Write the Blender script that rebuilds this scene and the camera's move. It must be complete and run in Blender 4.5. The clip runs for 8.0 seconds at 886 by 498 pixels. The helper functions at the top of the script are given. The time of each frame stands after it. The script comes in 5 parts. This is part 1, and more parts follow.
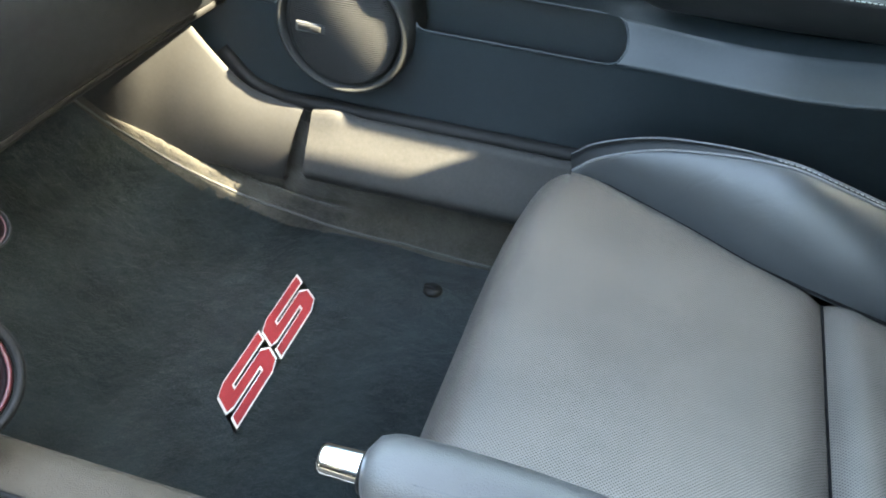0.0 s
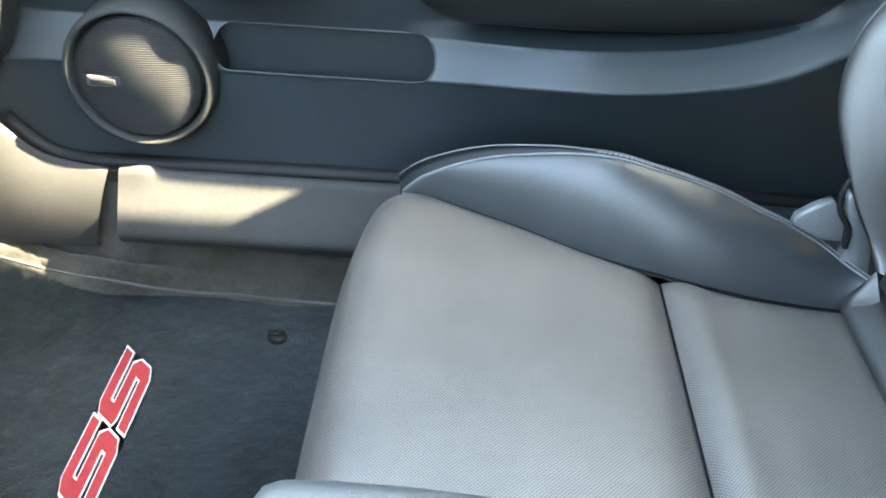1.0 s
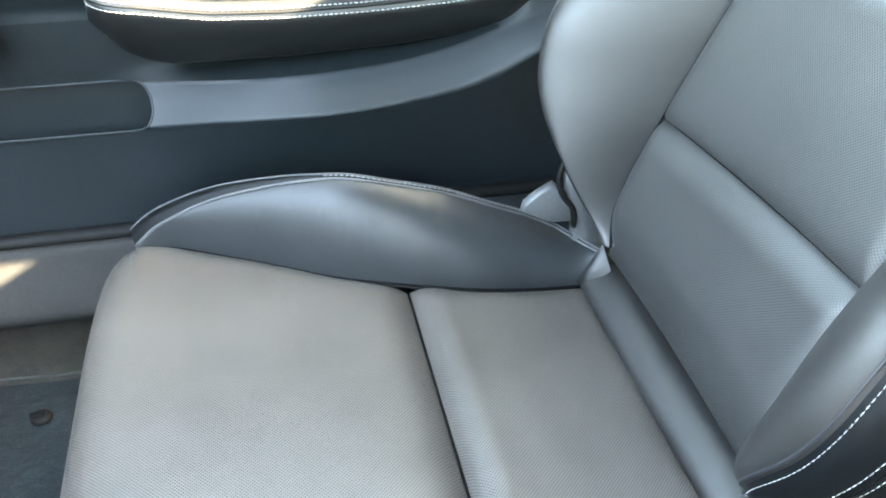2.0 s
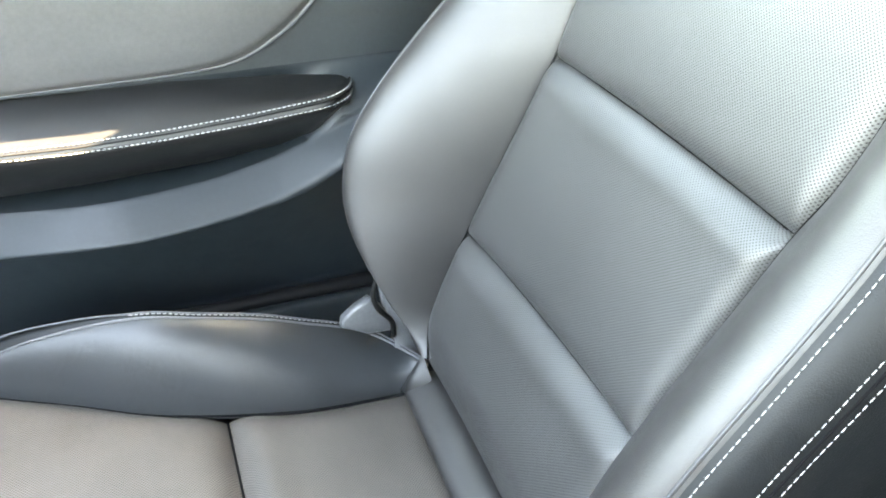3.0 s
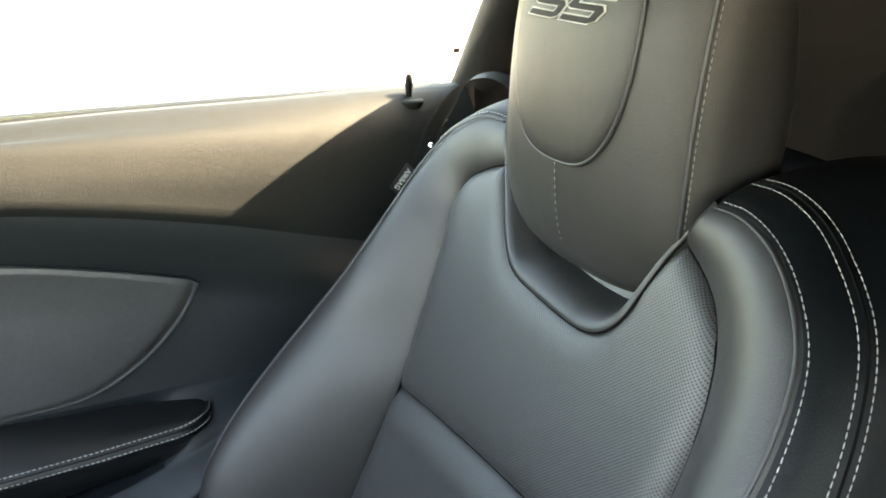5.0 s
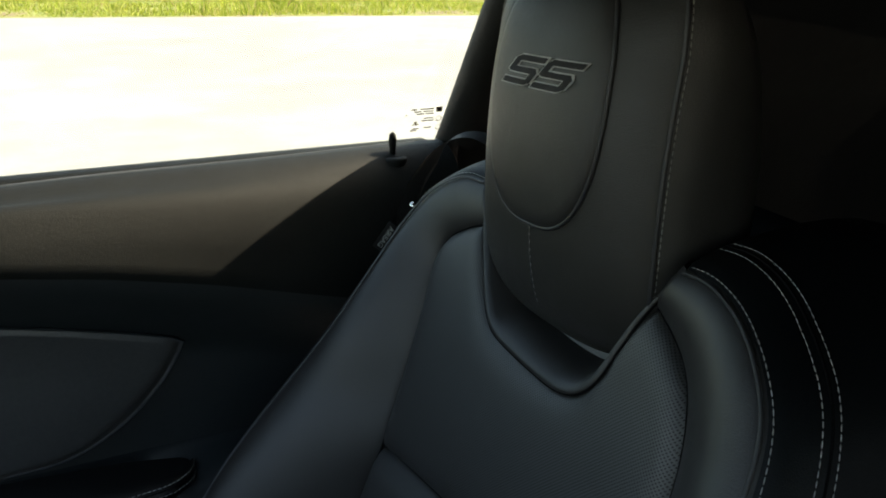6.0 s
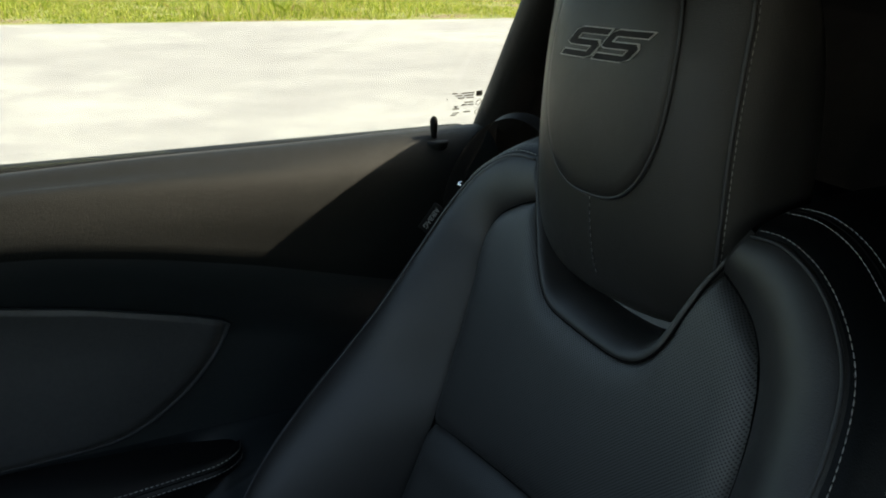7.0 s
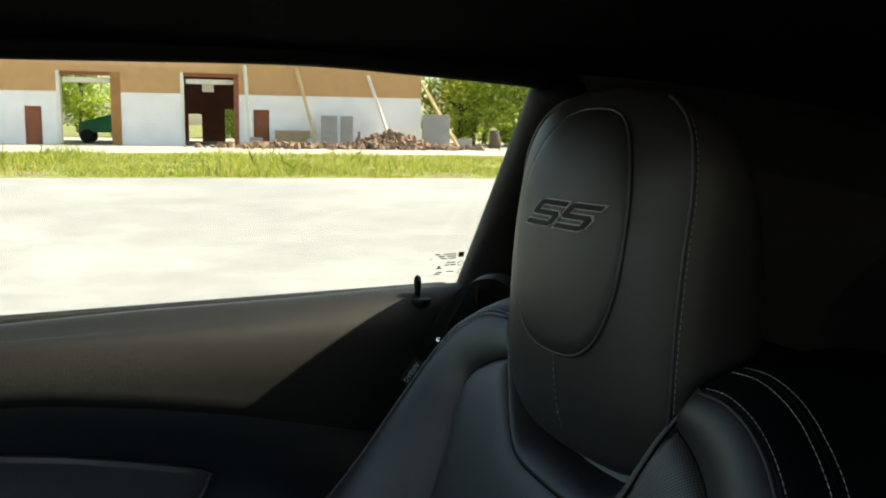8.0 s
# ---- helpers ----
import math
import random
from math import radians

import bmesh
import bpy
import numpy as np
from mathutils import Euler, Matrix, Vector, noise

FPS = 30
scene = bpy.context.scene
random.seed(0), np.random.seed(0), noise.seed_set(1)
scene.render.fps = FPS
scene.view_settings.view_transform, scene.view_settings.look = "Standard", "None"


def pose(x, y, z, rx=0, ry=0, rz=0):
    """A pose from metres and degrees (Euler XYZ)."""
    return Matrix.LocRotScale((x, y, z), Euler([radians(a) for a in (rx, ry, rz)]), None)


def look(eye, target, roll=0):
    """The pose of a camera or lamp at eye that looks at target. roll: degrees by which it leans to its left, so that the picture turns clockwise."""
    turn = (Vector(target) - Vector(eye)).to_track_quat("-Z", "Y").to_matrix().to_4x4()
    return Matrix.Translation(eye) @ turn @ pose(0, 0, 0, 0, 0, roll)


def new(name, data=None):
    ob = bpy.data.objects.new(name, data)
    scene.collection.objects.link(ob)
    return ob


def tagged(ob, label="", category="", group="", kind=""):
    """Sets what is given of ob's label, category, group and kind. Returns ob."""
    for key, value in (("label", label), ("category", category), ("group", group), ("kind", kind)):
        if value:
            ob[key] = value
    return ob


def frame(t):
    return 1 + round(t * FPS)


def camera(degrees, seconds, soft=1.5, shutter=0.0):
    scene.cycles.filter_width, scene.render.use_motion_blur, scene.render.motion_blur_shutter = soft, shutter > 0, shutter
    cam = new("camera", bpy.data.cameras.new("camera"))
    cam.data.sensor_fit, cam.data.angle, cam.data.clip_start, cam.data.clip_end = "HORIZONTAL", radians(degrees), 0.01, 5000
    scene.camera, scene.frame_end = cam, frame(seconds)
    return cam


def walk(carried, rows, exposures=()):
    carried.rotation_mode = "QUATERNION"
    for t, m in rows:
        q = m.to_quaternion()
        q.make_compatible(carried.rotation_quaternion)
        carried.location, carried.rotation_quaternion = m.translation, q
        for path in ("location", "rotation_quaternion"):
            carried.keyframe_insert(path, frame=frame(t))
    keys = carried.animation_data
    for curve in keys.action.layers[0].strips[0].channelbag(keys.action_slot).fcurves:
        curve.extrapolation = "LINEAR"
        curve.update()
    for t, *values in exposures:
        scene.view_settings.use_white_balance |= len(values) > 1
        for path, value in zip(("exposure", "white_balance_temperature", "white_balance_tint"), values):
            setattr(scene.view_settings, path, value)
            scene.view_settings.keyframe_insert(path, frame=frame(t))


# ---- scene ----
cam = camera(53.8, 8.0, soft=1.9)
PATH = [
    (0, (0.103, -0.151, 0.806), (-0.299, 1.348, -0.456), 3.5),
    (0.5, (0.109, -0.158, 0.796), (-0.121, 1.419, -0.412), 3.1),
    (1, (0.088, -0.145, 0.782), (0.061, 1.477, -0.388), 3.0),
    (1.5, (0.107, -0.146, 0.785), (0.282, 1.483, -0.363), 1.9),
    (1.7, (0.131, -0.147, 0.784), (0.399, 1.474, -0.357), 1.5),
    (2.8, (0.266, -0.093, 0.898), (0.759, 1.42, -0.314), 0.1),
    (3, (0.275, -0.095, 0.906), (0.844, 1.429, -0.259), 1.0),
    (3.5, (0.291, -0.094, 0.938), (0.998, 1.448, -0.12), 1.0),
    (4, (0.298, -0.087, 0.968), (1.099, 1.488, 0.031), 1.1),
    (4.5, (0.307, -0.088, 0.993), (1.153, 1.534, 0.184), 1.0),
    (5, (0.321, -0.098, 1.009), (1.188, 1.555, 0.29), 0.9),
    (6.3, (0.335, -0.107, 1.027), (1.219, 1.576, 0.404), 0.4),
    (6.5, (0.33, -0.107, 1.017), (1.208, 1.577, 0.388), 0.3),
    (7, (0.289, -0.101, 1.0055), (1.168, 1.587, 0.386), 0.0),
    (7.5, (0.287, -0.099, 1.0232), (1.174, 1.606, 0.4562), 0.7),
    (8, (0.289, -0.15, 1.018), (1.198, 1.61, 0.742), 0.8),
]
walk(cam, [(t, look(eye, target, roll)) for t, eye, target, roll in PATH],
     exposures=[(0, 5.76, 8600, 2), (0.5, 6.12, 8600, 2), (1.7, 6.30, 9000, 3), (2.8, 6.58, 10900, 9), (3.7, 6.08, 11000, 12), (4.5, 5.05, 10200, 11), (5.2, 4.1, 9500, 10), (6.3, 1.30, 7900, 5), (8, 1.40, 7900, 5)])

# ---- world and sun: the sun stands behind the car, almost in line with it ----
SUN = Vector((1.0, -0.047, 0.86)).normalized()
world = bpy.data.worlds.new("sky")
scene.world = world
world.use_nodes = True
wn = world.node_tree.nodes
sky = wn.new("ShaderNodeTexSky")
sky.sky_type = "NISHITA"
sky.sun_disc = False
sky.dust_density = 2.0
sky.sun_elevation = math.asin(SUN.z)
sky.sun_rotation = math.atan2(SUN.x, SUN.y)
world.node_tree.links.new(sky.outputs[0], wn["Background"].inputs[0])
wn["Background"].inputs[1].default_value = 0.15
sun = new("sun", bpy.data.lights.new("sun", "SUN"))
sun.data.energy, sun.data.angle, sun.data.color = 4.1, radians(0.5), (1.0, 0.95, 0.87)
sun.matrix_world = look(SUN * 20, (0, 0, 0))


# ---- materials ----
class Nodes:
    """A small wrapper to write node trees briefly."""

    def __init__(self, name):
        self.mat = bpy.data.materials.new(name)
        self.mat.use_nodes = True
        self.tree = self.mat.node_tree
        self.bsdf = self.tree.nodes["Principled BSDF"]

    def add(self, kind, links=(), **values):
        node = self.tree.nodes.new(kind)
        for key, value in values.items():
            setattr(node, key, value)
        for slot, value in dict(links).items():
            if isinstance(value, bpy.types.NodeSocket):
                self.tree.links.new(value, node.inputs[slot])
            else:
                node.inputs[slot].default_value = value
        return node

    def put(self, slot, value):
        if isinstance(value, bpy.types.NodeSocket):
            self.tree.links.new(value, self.bsdf.inputs[slot])
        else:
            self.bsdf.inputs[slot].default_value = value

    def math(self, op, a, b=0.0, c=0.0):
        return self.add("ShaderNodeMath", {0: a, 1: b, 2: c}, operation=op).outputs[0]

    def place(self, kind="Object"):
        return self.add("ShaderNodeTexCoord").outputs[kind]

    def noise(self, at, scale, detail=4.0, rough=0.55):
        return self.add("ShaderNodeTexNoise", {"Vector": at, "Scale": scale, "Detail": detail, "Roughness": rough}).outputs[0]

    def ramp(self, fac, *stops):
        node = self.add("ShaderNodeValToRGB", {0: fac})
        ramp = node.color_ramp.elements
        while len(ramp) < len(stops):
            ramp.new(0.5)
        for e, (p, c) in zip(ramp, stops):
            e.position, e.color = p, (*c, 1)
        return node.outputs[0]

    def bump(self, height, strength, distance, normal=None):
        links = {"Height": height, "Strength": strength, "Distance": distance}
        if normal:
            links["Normal"] = normal
        return self.add("ShaderNodeBump", links).outputs[0]


def grey(v, warm=0.0):
    return (v * (1 + warm), v, v * (1 - warm))


def leather(name, base, rough=0.42, perforated=False, tint=(1, 1, 1), grain=1.0, spec=0.55, punch=0.8, rows=False, crease=1.0, gloss=0.60):
    """Coated automotive leather: pebbled grain, faint creases, slight wear; if perforated, staggered rows of punched holes."""
    m = Nodes(name)
    at = m.place("Object")
    big = m.noise(at, 9, 3)
    mid = m.noise(at, 60, 4)
    lo, hi = [c * base * 0.82 for c in tint], [c * base * 1.2 for c in tint]
    col = m.ramp(m.math("MULTIPLY_ADD", mid, 0.3, m.math("MULTIPLY", big, 0.7)), (0.35, lo), (0.7, hi))
    cell = m.add("ShaderNodeTexVoronoi", {"Vector": at, "Scale": 620.0}, feature="DISTANCE_TO_EDGE").outputs[0]
    grainy = m.math("MINIMUM", m.math("MULTIPLY", cell, 3.0), 0.6)
    norm = m.bump(grainy, 0.18 * grain, 0.0006)
    norm = m.bump(m.noise(at, 38, 5, 0.65), 0.07, 0.004, norm)
    fold = m.math("ABSOLUTE", m.math("SUBTRACT", m.noise(at, 17, 3, 0.5), 0.5))
    fold = m.math("MINIMUM", m.math("MULTIPLY", fold, 16.0), 1.0)
    norm = m.bump(fold, 0.05 * crease, 0.0012, norm)
    if perforated:
        uv = m.add("ShaderNodeSeparateXYZ", {0: m.place("UV")})
        pitch, step = 0.0030, 0.0015
        v = m.math("DIVIDE", uv.outputs[1], step)
        row = m.math("FLOOR", v)
        u = m.math("ADD", m.math("DIVIDE", uv.outputs[0], pitch), m.math("MULTIPLY", m.math("MODULO", row, 2.0), 0.5))
        du = m.math("MULTIPLY", m.math("SUBTRACT", m.math("FRACT", u), 0.5), pitch)
        dv = m.math("MULTIPLY", m.math("SUBTRACT", m.math("FRACT", v), 0.5), step)
        d = m.math("SQRT", m.math("ADD", m.math("POWER", m.math("ABSOLUTE", du), 2.0), m.math("POWER", m.math("ABSOLUTE", dv), 2.0)))
        hole = m.add("ShaderNodeMapRange", {"Value": d, "From Min": 0.00040, "From Max": 0.00070, "To Min": 0.0, "To Max": 1.0}).outputs[0]
        hole = m.math("MULTIPLY_ADD", hole, punch, 1.0 - punch)
        norm = m.bump(hole, 0.18, 0.0006, norm)
        groove = m.math("ABSOLUTE", m.math("SUBTRACT", m.math("FRACT", v), 0.5))
        norm = m.bump(groove, 0.12 if rows else 0.0, 0.0006, norm)
        col = m.add("ShaderNodeMix", {0: hole, 6: (0.004, 0.004, 0.004, 1), 7: col}, data_type="RGBA").outputs[2]
        m.put("Specular IOR Level", m.math("MULTIPLY_ADD", hole, gloss, 0.15))
    else:
        m.put("Specular IOR Level", spec)
    m.put("Base Color", col)
    m.put("Roughness", m.math("MULTIPLY_ADD", mid, 0.16, rough - 0.08))
    m.put("Normal", norm)
    return m.mat


def plastic(name, base, rough=0.55, tint=(1, 1, 1), scale=520.0, depth=0.25, spec=0.5):
    """Moulded interior plastic with a fine stipple and scuffs."""
    m = Nodes(name)
    at = m.place("Object")
    big = m.math("MULTIPLY_ADD", m.noise(at, 230, 3, 0.7), 0.45, m.math("MULTIPLY", m.noise(at, 7, 5, 0.65), 0.55))
    col = m.ramp(big, (0.3, [c * base * 0.72 for c in tint]), (0.7, [c * base * 1.28 for c in tint]))
    m.put("Base Color", col)
    m.put("Roughness", m.math("MULTIPLY_ADD", m.noise(at, 45, 5, 0.7), 0.22, rough - 0.11))
    m.put("Normal", m.bump(m.noise(at, scale, 3, 0.6), depth, 0.0006))
    m.put("Specular IOR Level", spec)
    return m.mat


def carpet(name, lo, hi, rough=0.95, sheen=0.2):
    m = Nodes(name)
    at = m.place("Object")
    fuzz = m.noise(at, 420, 6, 0.75)
    patch = m.noise(at, 11, 4, 0.6)
    col = m.ramp(m.math("MULTIPLY_ADD", fuzz, 0.45, m.math("MULTIPLY", patch, 0.55)), (0.36, lo), (0.62, hi))
    m.put("Base Color", col)
    m.put("Roughness", rough)
    m.put("Specular IOR Level", 0.1)
    m.put("Sheen Weight", sheen)
    m.put("Normal", m.bump(fuzz, 0.6, 0.004, m.bump(m.noise(at, 70, 4), 0.4, 0.006)))
    return m.mat


def metal(name, col, rough=0.18):
    m = Nodes(name)
    m.put("Base Color", (*col, 1))
    m.put("Metallic", 1.0)
    m.put("Roughness", m.math("MULTIPLY_ADD", m.noise(m.place(), 80, 4), 0.15, rough - 0.05))
    return m.mat


def plain(name, col, rough=0.6, scale=40.0, vary=0.15, bump=0.1, dist=0.002, spec=0.5):
    m = Nodes(name)
    at = m.place()
    n = m.noise(at, scale, 5, 0.6)
    m.put("Base Color", m.ramp(n, (0.3, [c * (1 - vary) for c in col]), (0.7, [c * (1 + vary) for c in col])))
    m.put("Roughness", rough)
    m.put("Specular IOR Level", spec)
    m.put("Normal", m.bump(n, bump, dist))
    return m.mat


LEATHER = leather("black leather", 0.015, 0.45, tint=(1.05, 1.0, 1.0), spec=0.58)
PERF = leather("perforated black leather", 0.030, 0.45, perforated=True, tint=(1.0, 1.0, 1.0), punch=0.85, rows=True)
# Paler copy of PERF: light falling on the cushion is put into its colour
PERF_SEAT_LIT = leather("lit perforated cushion leather", 0.067, 0.42, perforated=True, tint=(1.14, 1.0, 0.90), punch=0.92, gloss=0.32)
# Near-black bluish leather: shade on the seat sides and rear bench is painted in
LEATHER_SHADE = leather("shaded leather", 0.005, 0.40, tint=(0.8, 1.0, 1.15), spec=0.16)
# The headrest's warm tint stands in for warm light bounced onto it
HEAD_LEATHER_WARM = leather("warm-lit headrest leather", 0.019, 0.46, tint=(1.04, 1.0, 0.93), spec=0.5)
# Belt strap paler than the seat leather, its lit edges put into the colour
STRAP_LIT = leather("lit strap leather", 0.036, 0.42, tint=(1.0, 1.0, 1.0), spec=0.6)
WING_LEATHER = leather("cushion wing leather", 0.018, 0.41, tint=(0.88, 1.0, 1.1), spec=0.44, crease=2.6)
ARM_LEATHER = leather("armrest leather", 0.007, 0.40, tint=(0.95, 1.0, 1.05), spec=0.5)
GREY_PIPE = plain("grey piping", (0.065, 0.067, 0.070), 0.5, 300)
PIPE = plain("piping", (0.022, 0.023, 0.026), 0.45, 300)
SEAM = plain("black seam thread", (0.003, 0.003, 0.0035), 0.9, 300, spec=0.08)
THREAD = plain("pale thread", (0.30, 0.30, 0.285), 0.8, 900)
EMB_EDGE = plain("silver grey thread", (0.40, 0.40, 0.385), 0.8, 900)
THREAD_DIM = plain("grey thread", (0.22, 0.22, 0.22), 0.8, 900)
TRIM_UP = plastic("soft upper trim", 0.0078, 0.60, (0.92, 1.0, 0.88), 800, 0.7, spec=0.2)
DOOR_PL = plastic("door plastic", 0.011, 0.50, (0.65, 1.0, 1.22), 700, 0.3, spec=0.36)
RECESS = plastic("recess plastic", 0.006, 0.6, (0.6, 1.0, 1.25), 700, 0.3, spec=0.2)
MID_PL = plastic("upper door plastic", 0.020, 0.46, (0.80, 1.0, 1.08), 700, 0.25, spec=0.55)
PAD = plastic("door insert vinyl", 0.052, 0.40, (1.0, 1.0, 1.0), 800, 0.15, spec=0.8)
DASH = leather("dashboard vinyl", 0.007, 0.52, tint=(0.80, 1, 1.15), grain=3.5, spec=0.35)
SILL = plastic("sill plastic", 0.025, 0.6, (1.0, 0.98, 0.95), 600, 0.3, spec=0.1)
KICK = plastic("kick panel plastic", 0.019, 0.6, (1.0, 0.98, 0.95), 600, 0.3, spec=0.12)
SEAT_PLASTIC = plastic("grey seat plastic", 0.045, 0.4, (0.96, 1.0, 1.05), 700, 0.15)
DARK = plastic("dark plastic", 0.0045, 0.6, spec=0.15)
PILLAR = plastic("pillar trim", 0.014, 0.6, (1.0, 1.0, 0.96), 500, 0.4, spec=0.25)
HEADLINER = carpet("headliner cloth", (0.004, 0.004, 0.0045), (0.007, 0.007, 0.0075), sheen=0.0)
MAT = carpet("floor mat pile", (0.0010, 0.0032, 0.0048), (0.020, 0.030, 0.033))
CARPET = carpet("cabin carpet", (0.003, 0.003, 0.003), (0.050, 0.046, 0.037))
CHROME = metal("chrome", (0.75, 0.76, 0.78), 0.12)
DARK_RED = plain("dark red ring", (0.035, 0.002, 0.004), 0.4, 300)
EMB_BLACK = plain("black embroidery", (0.007, 0.007, 0.008), 0.8, 700)
RED = plain("red embroidery", (0.19, 0.007, 0.010), 0.85, 700, 0.2, 0.3)
GREY_EDGE = plain("silver embroidery", (0.48, 0.45, 0.42), 0.7, 700)
BODY = plastic("car paint", 0.05, 0.3, scale=20.0, depth=0.0)
WEBBING = plain("belt webbing", (0.018, 0.018, 0.02), 0.6, 500, 0.3, 0.4)


# ---- mesh helpers ----
def part(name, bm, material, parent=None, label="", smooth=True):
    me = bpy.data.meshes.new(name)
    bmesh.ops.recalc_face_normals(bm, faces=bm.faces[:])
    bm.to_mesh(me)
    bm.free()
    if smooth:
        me.shade_smooth()
    me.materials.append(material)
    ob = new(name, me)
    if parent:
        ob.parent = parent
    if label:
        ob["label"] = label
    return ob


def thing(name, label, category, group="", kind="", at=(0, 0, 0)):
    ob = new(name)
    ob.empty_display_size = 0.05
    ob.location = at
    return tagged(ob, label, category, group, kind)


def spl(points, n):
    """n points of a smooth curve through the given ones, evenly spread."""
    p = np.array(points, float)
    p = np.vstack([2 * p[0] - p[1], p, 2 * p[-1] - p[-2]])
    out = []
    for i in range(1, len(p) - 2):
        a, b, c, d = p[i - 1:i + 3]
        for t in np.linspace(0, 1, 24, endpoint=False):
            out.append(0.5 * (2 * b + (c - a) * t + (2 * a - 5 * b + 4 * c - d) * t * t + (3 * b - a - 3 * c + d) * t ** 3))
    out.append(p[-2])
    out = np.array(out)
    run = np.r_[0, np.cumsum(np.linalg.norm(np.diff(out, axis=0), axis=1))]
    want = np.linspace(0, run[-1], n)
    return np.stack([np.interp(want, run, out[:, k]) for k in range(out.shape[1])], 1)


def sheet(rows, uvs=None, wrap=False, thick=0.0, bm=None):
    """A surface through a grid of points (rows x columns x 3); thick gives it a back, pushed along the mean normal."""
    g = np.array(rows, float)
    bm = bm or bmesh.new()
    vs = [[bm.verts.new(p) for p in row] for row in g]
    nr, nc = g.shape[:2]
    layer = bm.loops.layers.uv.verify() if uvs is not None else None
    cols = nc if wrap else nc - 1
    for i in range(nr - 1):
        for j in range(cols):
            k = (j + 1) % nc
            try:
                f = bm.faces.new((vs[i][j], vs[i][k], vs[i + 1][k], vs[i + 1][j]))
            except ValueError:
                continue
            if layer:
                for loop, (a, b) in zip(f.loops, ((i, j), (i, k), (i + 1, k), (i + 1, j))):
                    loop[layer].uv = uvs[a][b]
    if thick:
        bm.normal_update()
        mean = sum((f.normal * f.calc_area() for f in bm.faces), Vector()).normalized()
        rim = [e for e in bm.edges if e.is_boundary]
        ret = bmesh.ops.extrude_edge_only(bm, edges=rim)
        back = [v for v in ret["geom"] if isinstance(v, bmesh.types.BMVert)]
        bmesh.ops.translate(bm, verts=back, vec=mean * thick)
        new_rim = [e for e in ret["geom"] if isinstance(e, bmesh.types.BMEdge) and e.is_boundary]
        bmesh.ops.holes_fill(bm, edges=[e for e in bm.edges if e.is_boundary], sides=0)
    return bm


def tube(points, r, sides=8, closed=False, bm=None, flat=1.0, caps=True):
    """A round (or flattened) cord along points."""
    bm = bm or bmesh.new()
    p = [Vector(q) for q in points]
    n = len(p)
    rings, up = [], None
    for i in range(n):
        a = p[(i - 1) % n] if closed or i else p[i]
        b = p[(i + 1) % n] if closed or i < n - 1 else p[i]
        d = (b - a).normalized()
        if up is None:
            up = Vector((0, 0, 1)) if abs(d.z) < 0.9 else Vector((1, 0, 0))
        side = d.cross(up).normalized()
        up = side.cross(d).normalized()
        rr = r[i] if isinstance(r, (list, tuple, np.ndarray)) else r
        rings.append([bm.verts.new(p[i] + side * math.cos(2 * math.pi * k / sides) * rr + up * math.sin(2 * math.pi * k / sides) * rr * flat)
                      for k in range(sides)])
    for i in range(n if closed else n - 1):
        a, b = rings[i], rings[(i + 1) % n]
        for k in range(sides):
            bm.faces.new((a[k], a[(k + 1) % sides], b[(k + 1) % sides], b[k]))
    if caps and not closed:
        bm.faces.new(rings[0][::-1])
        bm.faces.new(rings[-1])
    return bm


def stitches(points, length=0.0038, gap=0.0012, r=0.00034):
    """Separate raised stitches along a curve, joined into one mesh."""
    p = np.array(points, float)
    run = np.r_[0, np.cumsum(np.linalg.norm(np.diff(p, axis=0), axis=1))]
    bm = bmesh.new()
    s = 0.0
    at = lambda q: np.array([np.interp(q, run, p[:, k]) for k in range(3)])
    while s + length < run[-1]:
        a, b = at(s), at(s + length)
        m = (a + b) / 2
        tube([a, a * 0.75 + b * 0.25, m, a * 0.25 + b * 0.75, b], [r * 0.5, r, r * 1.1, r, r * 0.5], 5, bm=bm)
        s += length + gap
    return bm


def box(x0, x1, y0, y1, z0, z1, bevel=0.0, seg=2, bm=None):
    bm = bm or bmesh.new()
    made = bmesh.ops.create_cube(bm, size=1.0)["verts"]
    for v in made:
        v.co = Vector(((x0 + x1) / 2 + v.co.x * (x1 - x0), (y0 + y1) / 2 + v.co.y * (y1 - y0), (z0 + z1) / 2 + v.co.z * (z1 - z0)))
    if bevel:
        edges = {e for v in made for e in v.link_edges}
        bmesh.ops.bevel(bm, geom=list(edges), offset=bevel, segments=seg, profile=0.5, affect="EDGES")
    return bm


def prism(outline, axis, lo, hi, bevel=0.0, bm=None):
    """A solid with the given outline (pairs) pushed along an axis; the pairs are the other two coordinates in order."""
    bm = bm or bmesh.new()

    def at(a, b, c):
        return {"x": (c, a, b), "y": (a, c, b), "z": (a, b, c)}[axis]
    low = [bm.verts.new(at(a, b, lo)) for a, b in outline]
    high = [bm.verts.new(at(a, b, hi)) for a, b in outline]
    n = len(low)
    fs = [bm.faces.new(low), bm.faces.new(high[::-1])]
    for i in range(n):
        bm.faces.new((low[i], high[i], high[(i + 1) % n], low[(i + 1) % n]))
    if bevel:
        rim = [e for f in fs for e in f.edges]
        bmesh.ops.bevel(bm, geom=rim, offset=bevel, segments=2, profile=0.5, affect="EDGES")
    return bm


